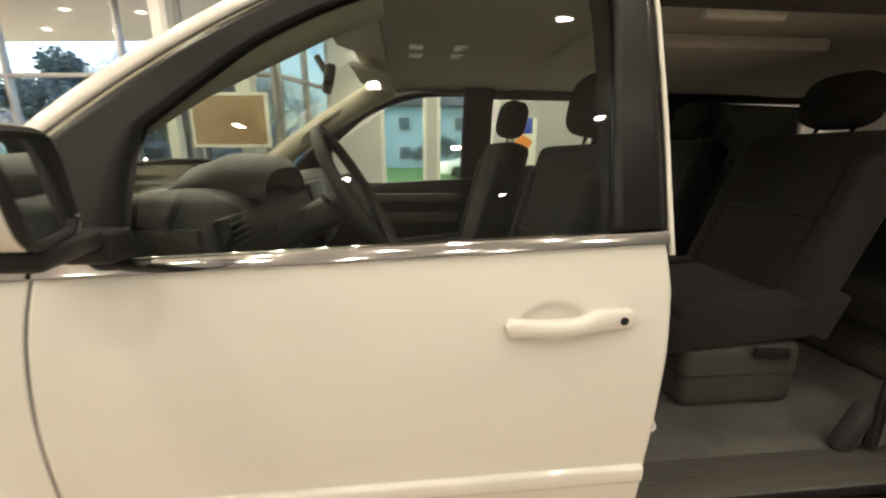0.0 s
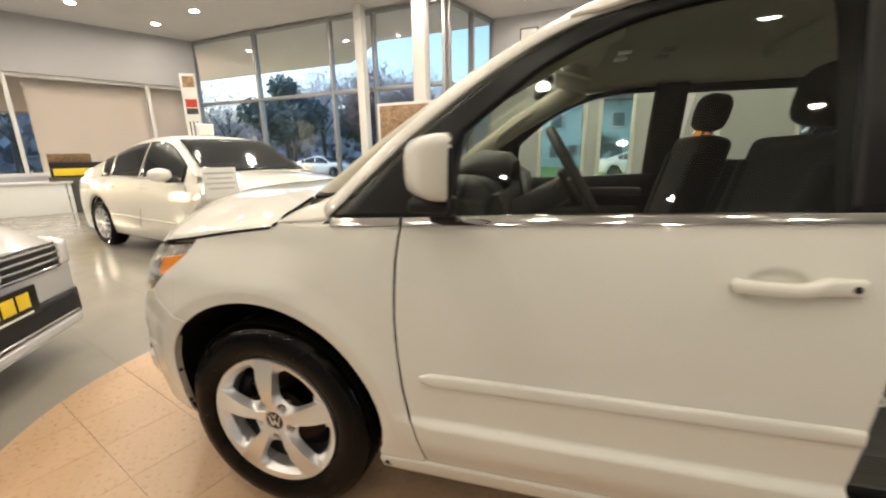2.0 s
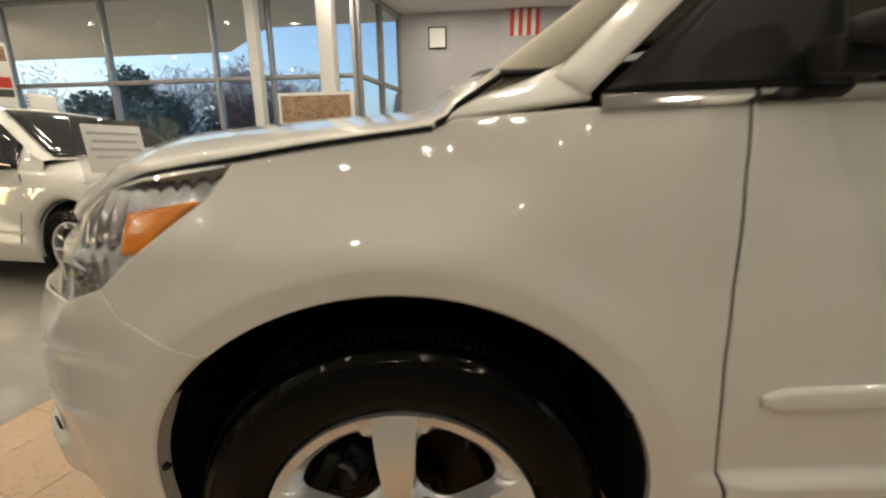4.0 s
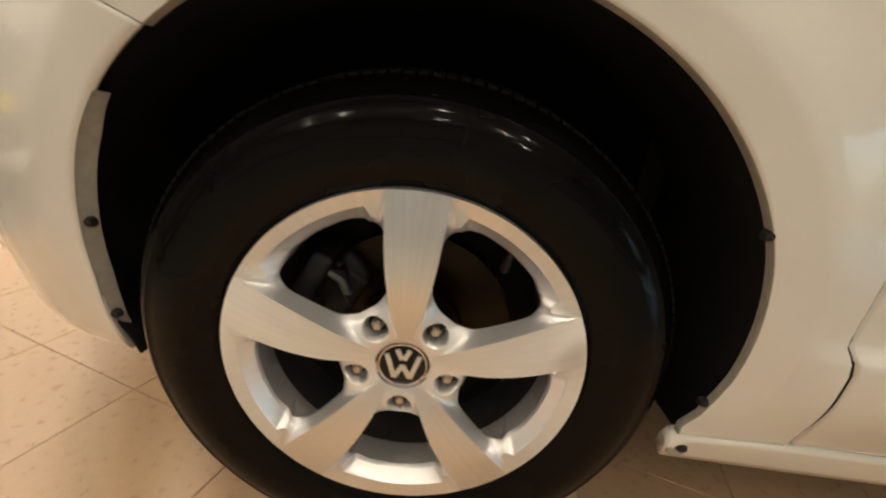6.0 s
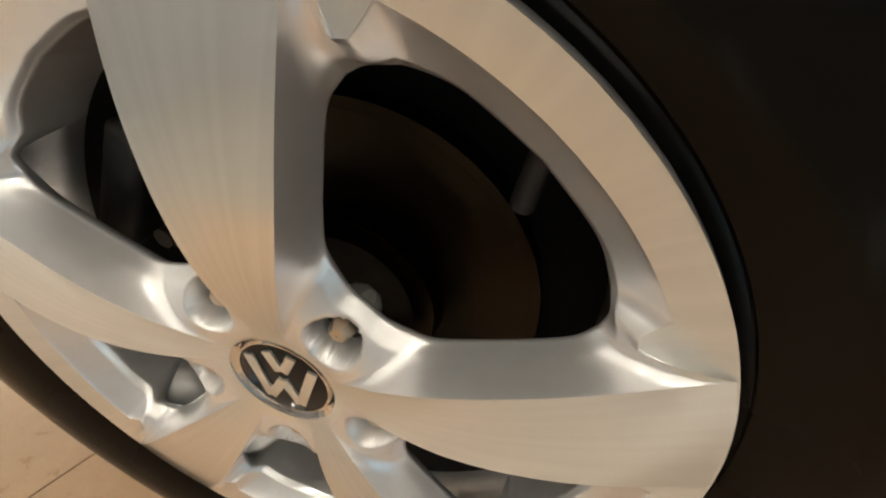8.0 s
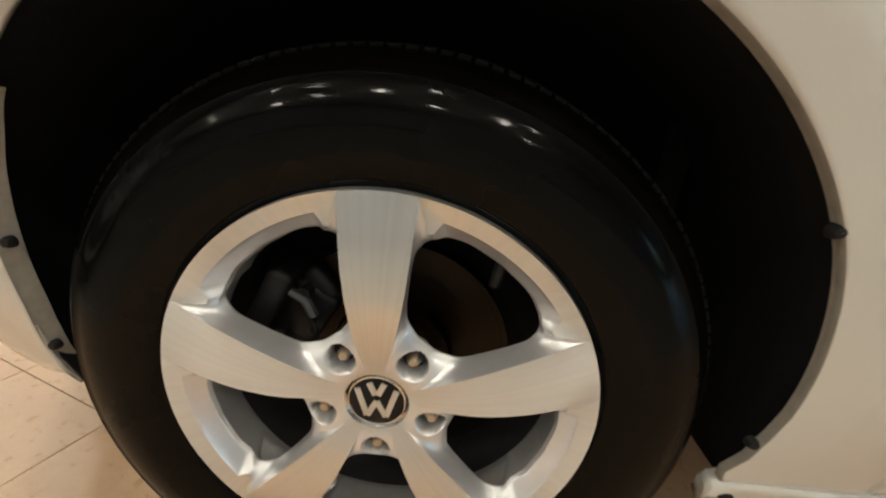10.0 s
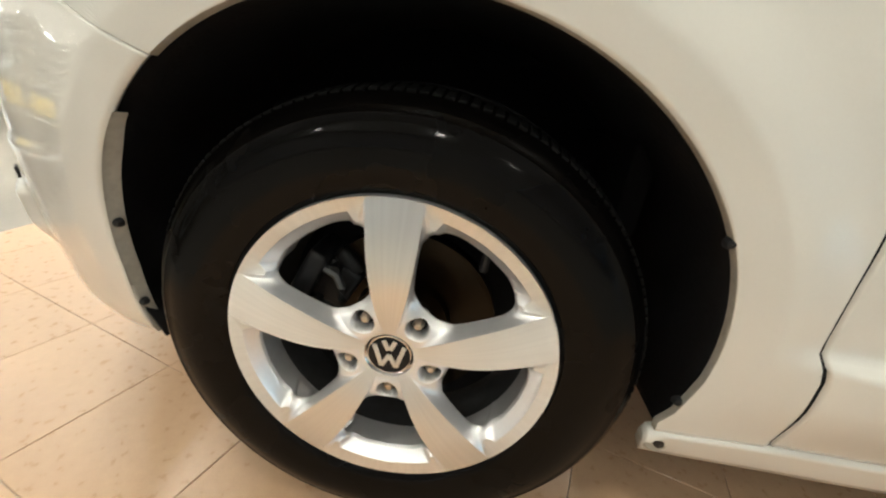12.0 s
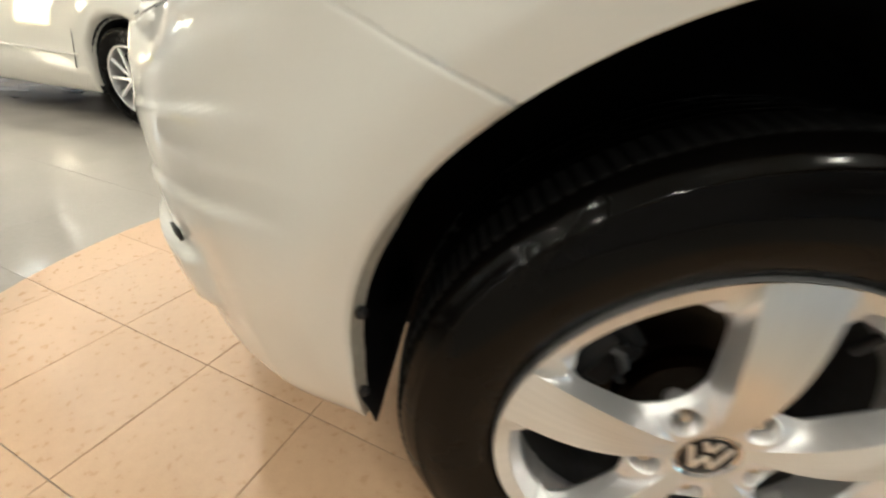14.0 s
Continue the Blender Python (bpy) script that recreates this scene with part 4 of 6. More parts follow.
        nut = lathe("wheel_nut", [(0.0005, -0.007), (0.005, -0.0065), (0.0074, -0.003), (0.0082, 0.000), (0.0082, 0.030)], NUT_STEEL, w, "", 6)
        nut.location = (0.0635 * math.cos(a), 0.010, 0.0635 * math.sin(a))
    disc = lathe("brake_disc", [(0.06, 0.075), (0.075, 0.078), (0.078, 0.095), (0.15, 0.096), (0.15, 0.118), (0.05, 0.118)], STEEL, w, "steel brake disc darkened for the shade behind the spokes", 64)
    caliper = tagged(empty("brake_caliper"), "cast brake caliper darkened for the shade behind the spokes")
    caliper.parent = w
    for nm, a, r, size in (("bridge", 152, 0.160, (0.030, 0.085, 0.105)), ("piston_housing", 150, 0.120, (0.060, 0.030, 0.075)), ("bracket", 172, 0.128, (0.050, 0.026, 0.024)), ("bracket", 131, 0.128, (0.050, 0.026, 0.024))):
        bm = bmesh.new()
        add_box(bm, size, Matrix.Rotation(-radians(a), 4, 'Y') @ pose(r, 0.085, 0), 0.010, 3)
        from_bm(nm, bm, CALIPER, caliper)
    for a in (137, 165):
        tube("guide_pin", [(0.135 * math.cos(radians(a)), 0.055, 0.135 * math.sin(radians(a))), (0.135 * math.cos(radians(a)), 0.10, 0.135 * math.sin(radians(a)))], 0.008, CALIPER, caliper, "", 10)
    tube("spring_clip", [(r * math.cos(radians(a)), 0.058, r * math.sin(radians(a))) for a, r in ((162, 0.150), (159, 0.163), (153, 0.167), (147, 0.163), (141, 0.153), (139, 0.129), (144, 0.109), (154, 0.099))], 0.0065, CLIP_STEEL, caliper, "bent steel spring clip", 8)
    lathe("dust_shield", [(0.0005, 0.126), (0.10, 0.126), (0.198, 0.130), (0.198, 0.134)], LINER, w, "black dust shield", 48)
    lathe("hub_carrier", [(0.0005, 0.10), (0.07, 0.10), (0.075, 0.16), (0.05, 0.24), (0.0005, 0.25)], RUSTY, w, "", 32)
    bm = bmesh.new()
    bmesh.ops.create_cone(bm, cap_ends=True, segments=12, radius1=0.0065, radius2=0.0055, depth=0.036, matrix=Matrix.Rotation(-radians(52), 4, 'Y') @ pose(0.190, 0.034, 0, 60, 0, 62))
    from_bm("valve", bm, BLACK_TRIM, w, "rubber valve stem")
    return w


front_wheel = wheel(van, HUB)
front_wheel.rotation_euler = (radians(0.9), radians(-1.8), 0)
copy_w = copy_thing(front_wheel, pose(HUB.x, 2 * HALF - HUB.y, HUB.z, 0, 0, 180))
for x in (3.08,):
    copy_thing(front_wheel, pose(x, HUB.y, HUB.z))
    copy_thing(front_wheel, pose(x, 2 * HALF - HUB.y, HUB.z, 0, 0, 180))

# wheel housing behind the arch
def liner_place(d):
    """Round over the wheel, then straight down before and behind it."""
    a = radians(min(180, max(0, d)))
    drop = max(0, -d, d - 180) / 22 * 0.138
    # front foot bent inward to cover floor that should lie in shade
    tuck = 0.038 * ease((d - 184) / 16)
    return ARCH_C[0] + (0.421 if math.cos(a) > 0 else 0.426) * math.cos(a) + tuck, ARCH_C[1] + 0.399 * math.sin(a) - drop


lathe_pts, back = [], []
for d in np.linspace(-22, 202, 90):
    x, z = liner_place(d)
    y1 = side(x, z)[1] + 0.010
    lathe_pts.append([(x, y, z) for y in np.linspace(y1, 0.42, 8)])
    back.append([(x * t, 0.42, 0.36 + (z - 0.36) * t) for t in (0.05, 0.5, 1.0)])
sheet("wheel_liner", lathe_pts, LINER, van, "black plastic wheel arch liner", 0.004, flip=True)
sheet("wheel_liner", back, LINER, van, "black plastic wheel arch liner", 0.004)
# added black sheet: stands for the shadowed floor behind the wheel
box("shade_sheet", (0.0, 0.434, 0.31), (0.85, 0.012, 0.26), LINER, van, "black sheet in place of the shade under the car", 0.003)


# ---- minivan: handle, mirror, opening, interior ----
def handle():
    h = tagged(empty("door_handle"), "cream-white pull handle with a black keyhole")
    h.parent = door
    rows = []
    for t in np.linspace(0, 1, 49):
        s = 1.249 + 0.233 * t
        end = min(1.0, 0.12 + (1 - (1 - min(1, min(t, 1 - t) * 13)) ** 2) ** 0.5)
        hgt = (0.0150 + 0.0045 * ease((t - 0.58) / 0.14) + 0.0015 * (1 - ease(t / 0.25))) * end
        bow = 0.024 + 0.010 * math.sin(math.pi * min(1, t / 0.85)) ** 0.7
        zc = 0.9500 - 0.002 * math.sin(math.pi * min(1, t / 0.7)) + 0.008 * ease((t - 0.5) / 0.25)
        skin = across(zc)
        row = []
        for q in np.linspace(0, 2 * math.pi, 21):
            c, sn = math.cos(q), math.sin(q)
            out = 0.5 * bow + 0.5 * bow * math.copysign(abs(c) ** 0.75, c) * (0.4 + 0.6 * end)
            row.append((s, skin - out, zc + hgt * math.copysign(abs(sn) ** 0.75, sn)))
        rows.append(row)
    sheet("grip", rows, PAINT, h, "cream-white grip")
    lathe("keyhole", [(0.0005, 0.0), (0.0075, 0.0), (0.0085, 0.004)], BLACK_TRIM, h, "black key lock", 20).location = (1.458, across(0.958) - 0.0245, 0.958)
    return h


handle()


def wing_mirror(parent, flip=1, y0=0.0):
    m = tagged(empty("door_mirror"), "cream-white door mirror on a black foot")
    m.parent = parent
    inner, outer = Vector((0.630, -0.024, 1.200)), Vector((0.687, -0.173, 1.200))
    c0, across_v = (inner + outer) / 2, (outer - inner) / 2
    front = Vector((-across_v.y, across_v.x, 0)).normalized()
    if front.x > 0:
        front = -front
    power = lambda v, k: math.copysign(abs(v) ** k, v)

    def ring(depth, grow, n=56):
        """A rounded outline; the shell is deep beside the door and shallow at its outer end."""
        out = []
        for q in np.linspace(0, 2 * math.pi, n + 1):
            u = grow * power(math.cos(q), 0.42)
            d = depth * (1 - 0.42 * (max(0.0, min(1.0, u) + 1) / 2) ** 1.6)
            v = grow * power(math.sin(q), 0.42)
            p = c0 + front * d + across_v * (u + 0.22 * v) + Vector((0, 0, 0.068 * v))
            out.append((p.x, y0 + flip * p.y, p.z))
        return out
    rings = [ring(d, k) for d, k in ((0.095, 0.02), (0.094, 0.4), (0.089, 0.66), (0.078, 0.84), (0.060, 0.95), (0.040, 1.0), (0.018, 1.014), (0.0, 1.0), (-0.003, 0.985), (0.0, 0.97), (0.012, 0.955))]
    sheet("shell", [[r[q] for r in rings] for q in range(56)], PAINT, m, "cream-white shell", 0.0, flip=flip > 0, wrap=True)
    tube("bezel", ring(0.003, 0.93)[:-1], 0.0075, BLACK_TRIM, m, "black glass surround", 8, True)
    bm = bmesh.new()
    rim = [bm.verts.new(p) for p in ring(0.003, 0.92)[:-1]]
    back = [bm.verts.new(p) for p in ring(0.008, 0.92)[:-1]]
    bm.faces.new(rim)
    bm.faces.new(back[::-1])
    for k in range(56):
        bm.faces.new((rim[k], back[k], back[(k + 1) % 56], rim[(k + 1) % 56]))
    from_bm("mirror_glass", bm, MIRROR, m, "bright mirror glass", False)
    bm = bmesh.new()
    add_box(bm, (0.085, 0.15, 0.030), pose(0.612, y0 + flip * -0.066, 1.122, 0, 4, 13), 0.012, 3)
    add_box(bm, (0.075, 0.06, 0.05), pose(0.606, y0 + flip * 0.037, 1.102), 0.012, 3)
    from_bm("foot", bm, BLACK_TRIM, m, "black plastic foot")
    return m


wing_mirror(door)

# opening behind the front door
panel("pillar_edge", [(1.562, 1.06), (1.562, 1.30), (1.560, 1.592)], [(1.568, 1.06), (1.567, 1.30), (1.565, 1.592)], 30, 3, PAINT, van, "cream-white pillar edge", 0.012, -0.006)
rows = []
for z in np.linspace(0.42, 1.59, 24):
    p = Vector(side(float(np.interp(z, [0.30, 0.50, 0.80, 1.08], [1.525, 1.535, 1.552, 1.570])), max(z, 0.60)))
    rows.append([Vector((p.x - 0.02, p.y + 0.03, z)), Vector((p.x + 0.008, p.y + 0.035, z)), Vector((p.x + 0.016, p.y + 0.06, z)), Vector((p.x + 0.010, p.y + 0.13, z)), Vector((p.x - 0.06, p.y + 0.15, z))])
sheet("pillar_trim", rows, BLACK_TRIM, van, "dark inner pillar trim", 0.006, flip=True)
FLOOR = 0.44
panel("sill_step", [(1.525, 0.314), (3.0, 0.314)], [(1.535, 0.382), (3.0, 0.386)], 30, 8, PAINT, van, "cream-white step of the side opening", 0.02, -0.004)
rows = []
for x in np.linspace(1.53, 2.55, 20):
    rows.append([(x, 0.042, 0.384), (x, 0.062, 0.387), (x, 0.085, 0.388), (x, 0.108, 0.395)])
sheet("sill_ledge", rows, PAINT, van, "cream-white ledge in the side opening", 0.006)
tube("sill_seal", [(1.482, 0.135, 0.62), (1.480, 0.115, 0.50), (1.490, 0.085, 0.425), (1.52, 0.060, 0.396), (1.60, 0.050, 0.389), (1.80, 0.049, 0.389), (2.55, 0.049, 0.391)], 0.010, BLACK_TRIM, van, "black rubber door seal")
tube("door_track", [(1.60, 0.090, 0.402), (1.72, 0.088, 0.405), (2.6, 0.088, 0.407)], 0.012, STEEL, van, "greasy steel door track", 8)
tube("floor_loop", [(1.680, 0.40, FLOOR + 0.022), (1.72, 0.385, FLOOR + 0.018), (1.735, 0.40, FLOOR + 0.018), (1.70, 0.422, FLOOR + 0.022)], 0.005, PAPER, van, "white plastic loop", 8, True)
panel("side_seal", [(1.60, 1.575), (2.5, 1.575)], [(1.60, 1.596), (2.5, 1.596)], 10, 2, BLACK_TRIM, van, "black seal over the side opening", 0.04, -0.03)

# floor, headliner, inner walls
box("floor_pan", (1.95, HALF, FLOOR - 0.015), (2.7, 2 * HALF - 0.21, 0.03), CARPET, van, "grey carpet floor", 0.004)
box("floor_riser", (2.02, 0.108, 0.411), (1.06, 0.008, 0.05), BLACK_TRIM, van, "black sill trim", 0.002)
box("scuff_plate", (2.02, 0.165, FLOOR + 0.001), (1.06, 0.115, 0.005), GREY_PLASTIC, van, "grey ribbed scuff plate", 0.002)
for k in range(6):
    box("scuff_rib", (2.02, 0.150 + 0.013 * k, FLOOR + 0.0045), (1.05, 0.005, 0.003), GREY_PLASTIC, van, "", 0.001)
box("entry_mat", (1.73, 0.50, FLOOR + 0.016), (0.17, 0.16, 0.030), CARPET, van, "grey carpet flap", 0.008)
rows = []
for x in np.linspace(0.90, 3.5, 40):
    rows.append([(x, y, 1.575 + 0.075 * max(0.0, math.sin(math.pi * (y - 0.20) / (2 * HALF - 0.40))) ** 0.5 - 0.03 * ease((1.1 - x) / 0.2) - 0.012 * ease((x - 2.9) / 0.5)) for y in np.linspace(0.20, 2 * HALF - 0.20, 25)])
sheet("headliner", rows, HEADLINER, van, "beige cloth headliner", 0.01, flip=True)
for dx in (-0.09, 0.07):
    for dy in (-0.06, 0.06):
        box("map_lens", (1.22 + dx, HALF + dy, 1.610), (0.05, 0.05, 0.008), CLEAR, van, "clear map lamp lens", 0.003)
for y in (0.62, 1.33):
    box("sun_visor", (0.95, y, 1.575), (0.17, 0.42, 0.022), HEADLINER, van, "beige sun visor", 0.009, 0, (0, 16))
box("roof_duct", (2.15, HALF, 1.622), (0.9, 0.40, 0.05), HEADLINER, van, "beige roof duct", 0.018)
box("headliner_edge", (2.1, 0.255, 1.575), (1.06, 0.10, 0.05), GREY_PLASTIC, van, "grey trim over the side opening", 0.018)
box("grab_handle", (1.85, 0.31, 1.545), (0.20, 0.022, 0.022), HEADLINER, van, "beige grab handle", 0.01)


def right(x, z, out=0.0):
    p = side(x, z, out)
    return (p[0], 2 * HALF - p[1], p[2])


def right_panel(name, a, b, nu, nv, mat, label="", thick=0.02, out=0.0, parent=van):
    return sheet(name, [[right(s, z, out) for s, z in row] for row in ruled(a, b, nu, nv)], mat, parent, label, thick, flip=True)


right_door = tagged(empty("passenger_door"), "cream-white passenger door with dark inner trim")
right_door.parent = van
right_panel("door_skin", [(0.540, 0.30), (1.452, 0.30)], [(0.472, 1.03), (1.52, 1.08)], 40, 24, PAINT, "", 0.03, 0.0, right_door)
right_panel("inner_trim", [(0.50, 0.40), (1.50, 0.40)], [(0.48, 1.05), (1.50, 1.10)], 10, 8, DARK_PLASTIC, "dark inner door trim", 0.02, -0.075, right_door)
box("armrest", (1.10, 1.78, 0.985), (0.62, 0.07, 0.05), GREY_PLASTIC, right_door, "grey armrest", 0.018)
box("door_pocket", (1.05, 1.80, 0.86), (0.7, 0.05, 0.06), GREY_PLASTIC, right_door, "", 0.018)
box("trim_strip", (1.05, 1.828, 1.055), (0.75, 0.02, 0.035), GREY_PLASTIC, right_door, "grey upper trim strip", 0.008)
right_panel("window_frame", GLASS, OUTER, 60, 4, BLACK_GLOSS, "black window surround", 0.03, 0.0, right_door)
g3 = coons(base, smooth_line(GLASS_TOP + [(1.478, 1.568)], 40), [(0.628, 1.06), (0.630, 1.20), (0.655, 1.288)], [(1.458, 1.098), (1.478, 1.568)], 20, 10)
rg = sheet("window_glass", [[right(s, z, -0.012) for s, z in row] for row in g3], CAR_GLASS, right_door, "window glass")
rg.visible_shadow = False
right_panel("centre_pillar", [(1.42, 1.0), (1.42, 1.59)], [(1.60, 1.0), (1.585, 1.59)], 8, 4, DARK_PLASTIC, "dark inner pillar", 0.03, -0.06)
right_panel("side_panel", [(1.527, 0.30), (4.05, 0.30)], [(1.527, 1.10), (4.05, 1.10)], 30, 20, PAINT, "cream-white side panel", 0.03)
right_panel("inner_side", [(1.53, 0.42), (3.7, 0.42)], [(1.53, 1.18), (3.7, 1.16)], 10, 8, DARK_PLASTIC, "dark inner side trim", 0.02, -0.08)
right_panel("side_window_glass", [(1.60, 1.16), (2.24, 1.16)], [(1.64, 1.555), (2.24, 1.555)], 14, 6, CAR_GLASS, "window glass", 0.0, -0.012).visible_shadow = False
right_panel("vent_window_glass", [(2.26, 1.16), (2.62, 1.16)], [(2.26, 1.555), (2.62, 1.55)], 8, 6, DARK_GLASS, "dark tinted window glass", 0.0, -0.012)
right_panel("window_bar", [(2.238, 1.15), (2.262, 1.15)], [(2.238, 1.56), (2.262, 1.56)], 2, 8, BLACK_TRIM, "black window bar", 0.02, -0.008)
right_panel("side_window_top", [(1.527, 1.555), (3.9, 1.55)], [(1.527, 1.60), (3.9, 1.60)], 14, 3, BLACK_GLOSS, "black window surround", 0.02)
right_panel("rear_pillar", [(2.62, 1.10), (2.62, 1.56)], [(2.80, 1.10), (2.80, 1.56)], 6, 4, DARK_PLASTIC, "dark inner pillar", 0.02, -0.03)
right_panel("quarter_glass", [(2.80, 1.14), (3.75, 1.14)], [(2.80, 1.55), (3.6, 1.53)], 10, 6, DARK_GLASS, "tinted quarter glass", 0.004, -0.012)
# windscreen pillar trim inside, both sides
for flip, nm in ((0, "left"), (1, "right")):
    pts = [(0.16, 0.20, 1.06), (0.40, 0.245, 1.235), (0.66, 0.285, 1.405), (0.90, 0.335, 1.535), (1.02, 0.36, 1.585)]
    if flip:
        pts = [(x, 2 * HALF - y, z) for x, y, z in pts]
    tube("pillar_trim", pts, [0.052, 0.055, 0.058, 0.06, 0.06], BEIGE_PLASTIC, van, "pale beige pillar trim", 12)
tube("grab_handle", [(0.52, 1.655, 1.295), (0.545, 1.615, 1.335), (0.66, 1.60, 1.415), (0.76, 1.60, 1.475), (0.80, 1.625, 1.50)], 0.014, BEIGE_PLASTIC, van, "pale beige grab handle", 10)

# left rear quarter, slid-back door, tail
panel("quarter_panel", [(2.56, 0.30), (4.05, 0.30)], [(2.56, 1.10), (4.05, 1.10)], 30, 20, PAINT, van, "cream-white rear quarter panel", 0.03)
panel("quarter_glass", [(2.56, 1.10), (4.0, 1.10)], [(2.56, 1.56), (3.8, 1.55)], 14, 6, BLACK_GLOSS, van, "dark tinted quarter glass", 0.01, -0.008)
slide = tagged(empty("sliding_door"), "cream-white sliding door slid fully back")
slide.parent = van
panel("door_skin", [(2.62, 0.30), (3.66, 0.30)], [(2.62, 1.09), (3.66, 1.09)], 30, 20, PAINT, slide, "", 0.05, 0.10)
panel("window_glass", [(2.66, 1.10), (3.64, 1.10)], [(2.70, 1.56), (3.60, 1.56)], 14, 6, BLACK_GLOSS, slide, "dark tinted glass", 0.01, 0.09)
rows = []
for z, back in ((0.30, 4.12), (0.50, 4.17), (0.75, 4.18), (1.05, 4.15), (1.35, 4.02), (1.60, 3.86), (1.66, 3.72)):
    row = []
    for t in np.linspace(0, 1, 25):
        y = across(min(z, 1.6)) + (2 * HALF - 2 * across(min(z, 1.6))) * t
        row.append((back - 0.22 * abs(2 * t - 1) ** 5, y, z))
    rows.append(row)
sheet("tailgate", rows, PAINT, van, "cream-white tailgate", 0.03)
rows = [[(3.38 + 0.35 * t, y, 1.66 - 0.02 * t) for t in (0, 0.5, 1)] for y in np.linspace(0.25, 2 * HALF - 0.25, 9)]
sheet("roof_end", rows, PAINT, van, "cream-white roof end", 0.02)
right_panel("fender", [(s, z) for s, z in arch_line], fender_out, 80, 10, PAINT, "cream-white front fender", 0.006)
right_panel("sill", [(0.39, 0.235), (4.0, 0.235)], [(0.40, 0.295), (4.0, 0.295)], 20, 3, PAINT, "cream-white sill", 0.02)
box("underbody", (1.9, HALF, 0.30), (2.6, 1.55, 0.06), LINER, van, "black underbody", 0.01)
box("firewall", (0.33, HALF, 0.80), (0.04, 1.5, 0.55), LINER, van, "black bulkhead", 0.01)
box("grille", (-0.905, HALF, 0.74), (0.06, 0.9, 0.16), BLACK_GLOSS, van, "black front grille", 0.02)
rows = []
for t in np.linspace(-1, 1, 41):
    y = HALF + 0.56 * t
    x = -0.955 + 0.13 * abs(t) ** 2.4
    k = (1 - abs(t) ** 6) ** 0.5
    rows.append([(x + 0.06, y, 0.275 + 0.04 * k), (x + 0.02, y, 0.275 + 0.035 * k), (x - 0.004, y, 0.275 + 0.01 * k), (x, y, 0.275 - 0.035 * k), (x + 0.05, y, 0.275 - 0.05 * k)])
sheet("bumper_chin", rows, PAINT, van, "cream-white lower lip of the bumper", 0.006)

# dashboard and steering wheel
dash = tagged(empty("dashboard"), "dark grey dashboard with air vents")
dash.parent = van
prof = [(0.16, 1.075), (0.30, 1.115), (0.48, 1.150), (0.60, 1.165), (0.69, 1.150), (0.735, 1.10), (0.745, 1.02), (0.72, 0.92), (0.66, 0.80), (0.60, 0.70)]
rows = []
for y in np.linspace(0.17, 2 * HALF - 0.17, 41):
    e = ease(min(y - 0.17, 2 * HALF - 0.17 - y) / 0.07)
    rows.append([(x - 0.06 * (1 - e) * (x > 0.45), y, z - 0.05 * (1 - e) * (x > 0.45)) for x, z in smooth_line(prof, 26)])
sheet("dash_top", rows, DARK_PLASTIC, dash, "dark grained dash top", 0.01, flip=True)
box("end_panel", (0.56, 0.172, 0.95), (0.26, 0.02, 0.30), GREY_PLASTIC, dash, "grey dash end panel", 0.008)
rows = []
for u in np.linspace(-1, 1, 33):
    h = 0.092 * (1 - abs(u) ** 3.5) ** 0.6
    rows.append([(0.52, 0.56 + 0.22 * u, 1.14), (0.57, 0.56 + 0.22 * u, 1.145 + 0.7 * h), (0.64, 0.56 + 0.21 * u, 1.145 + h), (0.72, 0.56 + 0.20 * u, 1.14 + 0.95 * h), (0.742, 0.56 + 0.195 * u, 1.13 + 0.8 * h), (0.70, 0.56 + 0.19 * u, 1.10 + 0.6 * h)])
sheet("cluster_hood", rows, DARK_PLASTIC, dash, "dark hood over the gauges", 0.006)
for y in (0.235, 1.70):
    vent = box("air_vent", (0.728, y, 1.075), (0.03, 0.10, 0.085), BLACK_TRIM, dash, "black air vent", 0.01, 0, (0, -12))
    for k in range(5):
        box("vent_slat", (0.742, y, 1.045 + 0.015 * k), (0.014, 0.086, 0.004), GREY_PLASTIC, vent, "", 0.001, 0, (0, -20))
box("centre_stack", (0.735, HALF, 1.02), (0.06, 0.26, 0.24), BLACK_GLOSS, dash, "black centre stack with a screen", 0.015, 0, (0, -12))
for k in range(6):
    box("switch", (0.770, HALF - 0.09 + 0.036 * k, 0.95), (0.012, 0.024, 0.014), GREY_PLASTIC, dash, "", 0.003)
wheel_s = tagged(empty("steering_wheel"), "dark leather steering wheel with three spokes")
wheel_s.parent = van
cx, cy, cz, tilt = 0.955, 0.485, 1.135, radians(30)
ax, up = Vector((math.cos(tilt), 0, math.sin(tilt))), Vector((-math.sin(tilt), 0, math.cos(tilt)))
ring_pts = [Vector((cx, cy, cz)) + up * 0.188 * math.cos(q) + Vector((0, 1, 0)) * 0.188 * math.sin(q) for q in np.linspace(0, 2 * math.pi, 48, endpoint=False)]
tube("wheel_rim", ring_pts, 0.0155, DARK_PLASTIC, wheel_s, "dark leather rim", 12, True)
bm = bmesh.new()
mw = Matrix.Translation((cx, cy, cz)) @ Matrix.Rotation(-tilt, 4, 'Y')
add_box(bm, (0.045, 0.15, 0.13), mw @ pose(-0.02, 0, 0), 0.018, 3)
from_bm("airbag_pad", bm, DARK_PLASTIC, wheel_s, "dark airbag pad")
for (y, z), (w, h) in (((0.12, 0.01), (0.11, 0.04)), ((-0.12, 0.01), (0.11, 0.04)), ((0, -0.12), (0.045, 0.12))):
    bm = bmesh.new()
    add_box(bm, (0.02, w, h), mw @ pose(-0.015, y, z), 0.008, 2)
    from_bm("spoke", bm, GREY_PLASTIC if y else DARK_PLASTIC, wheel_s)
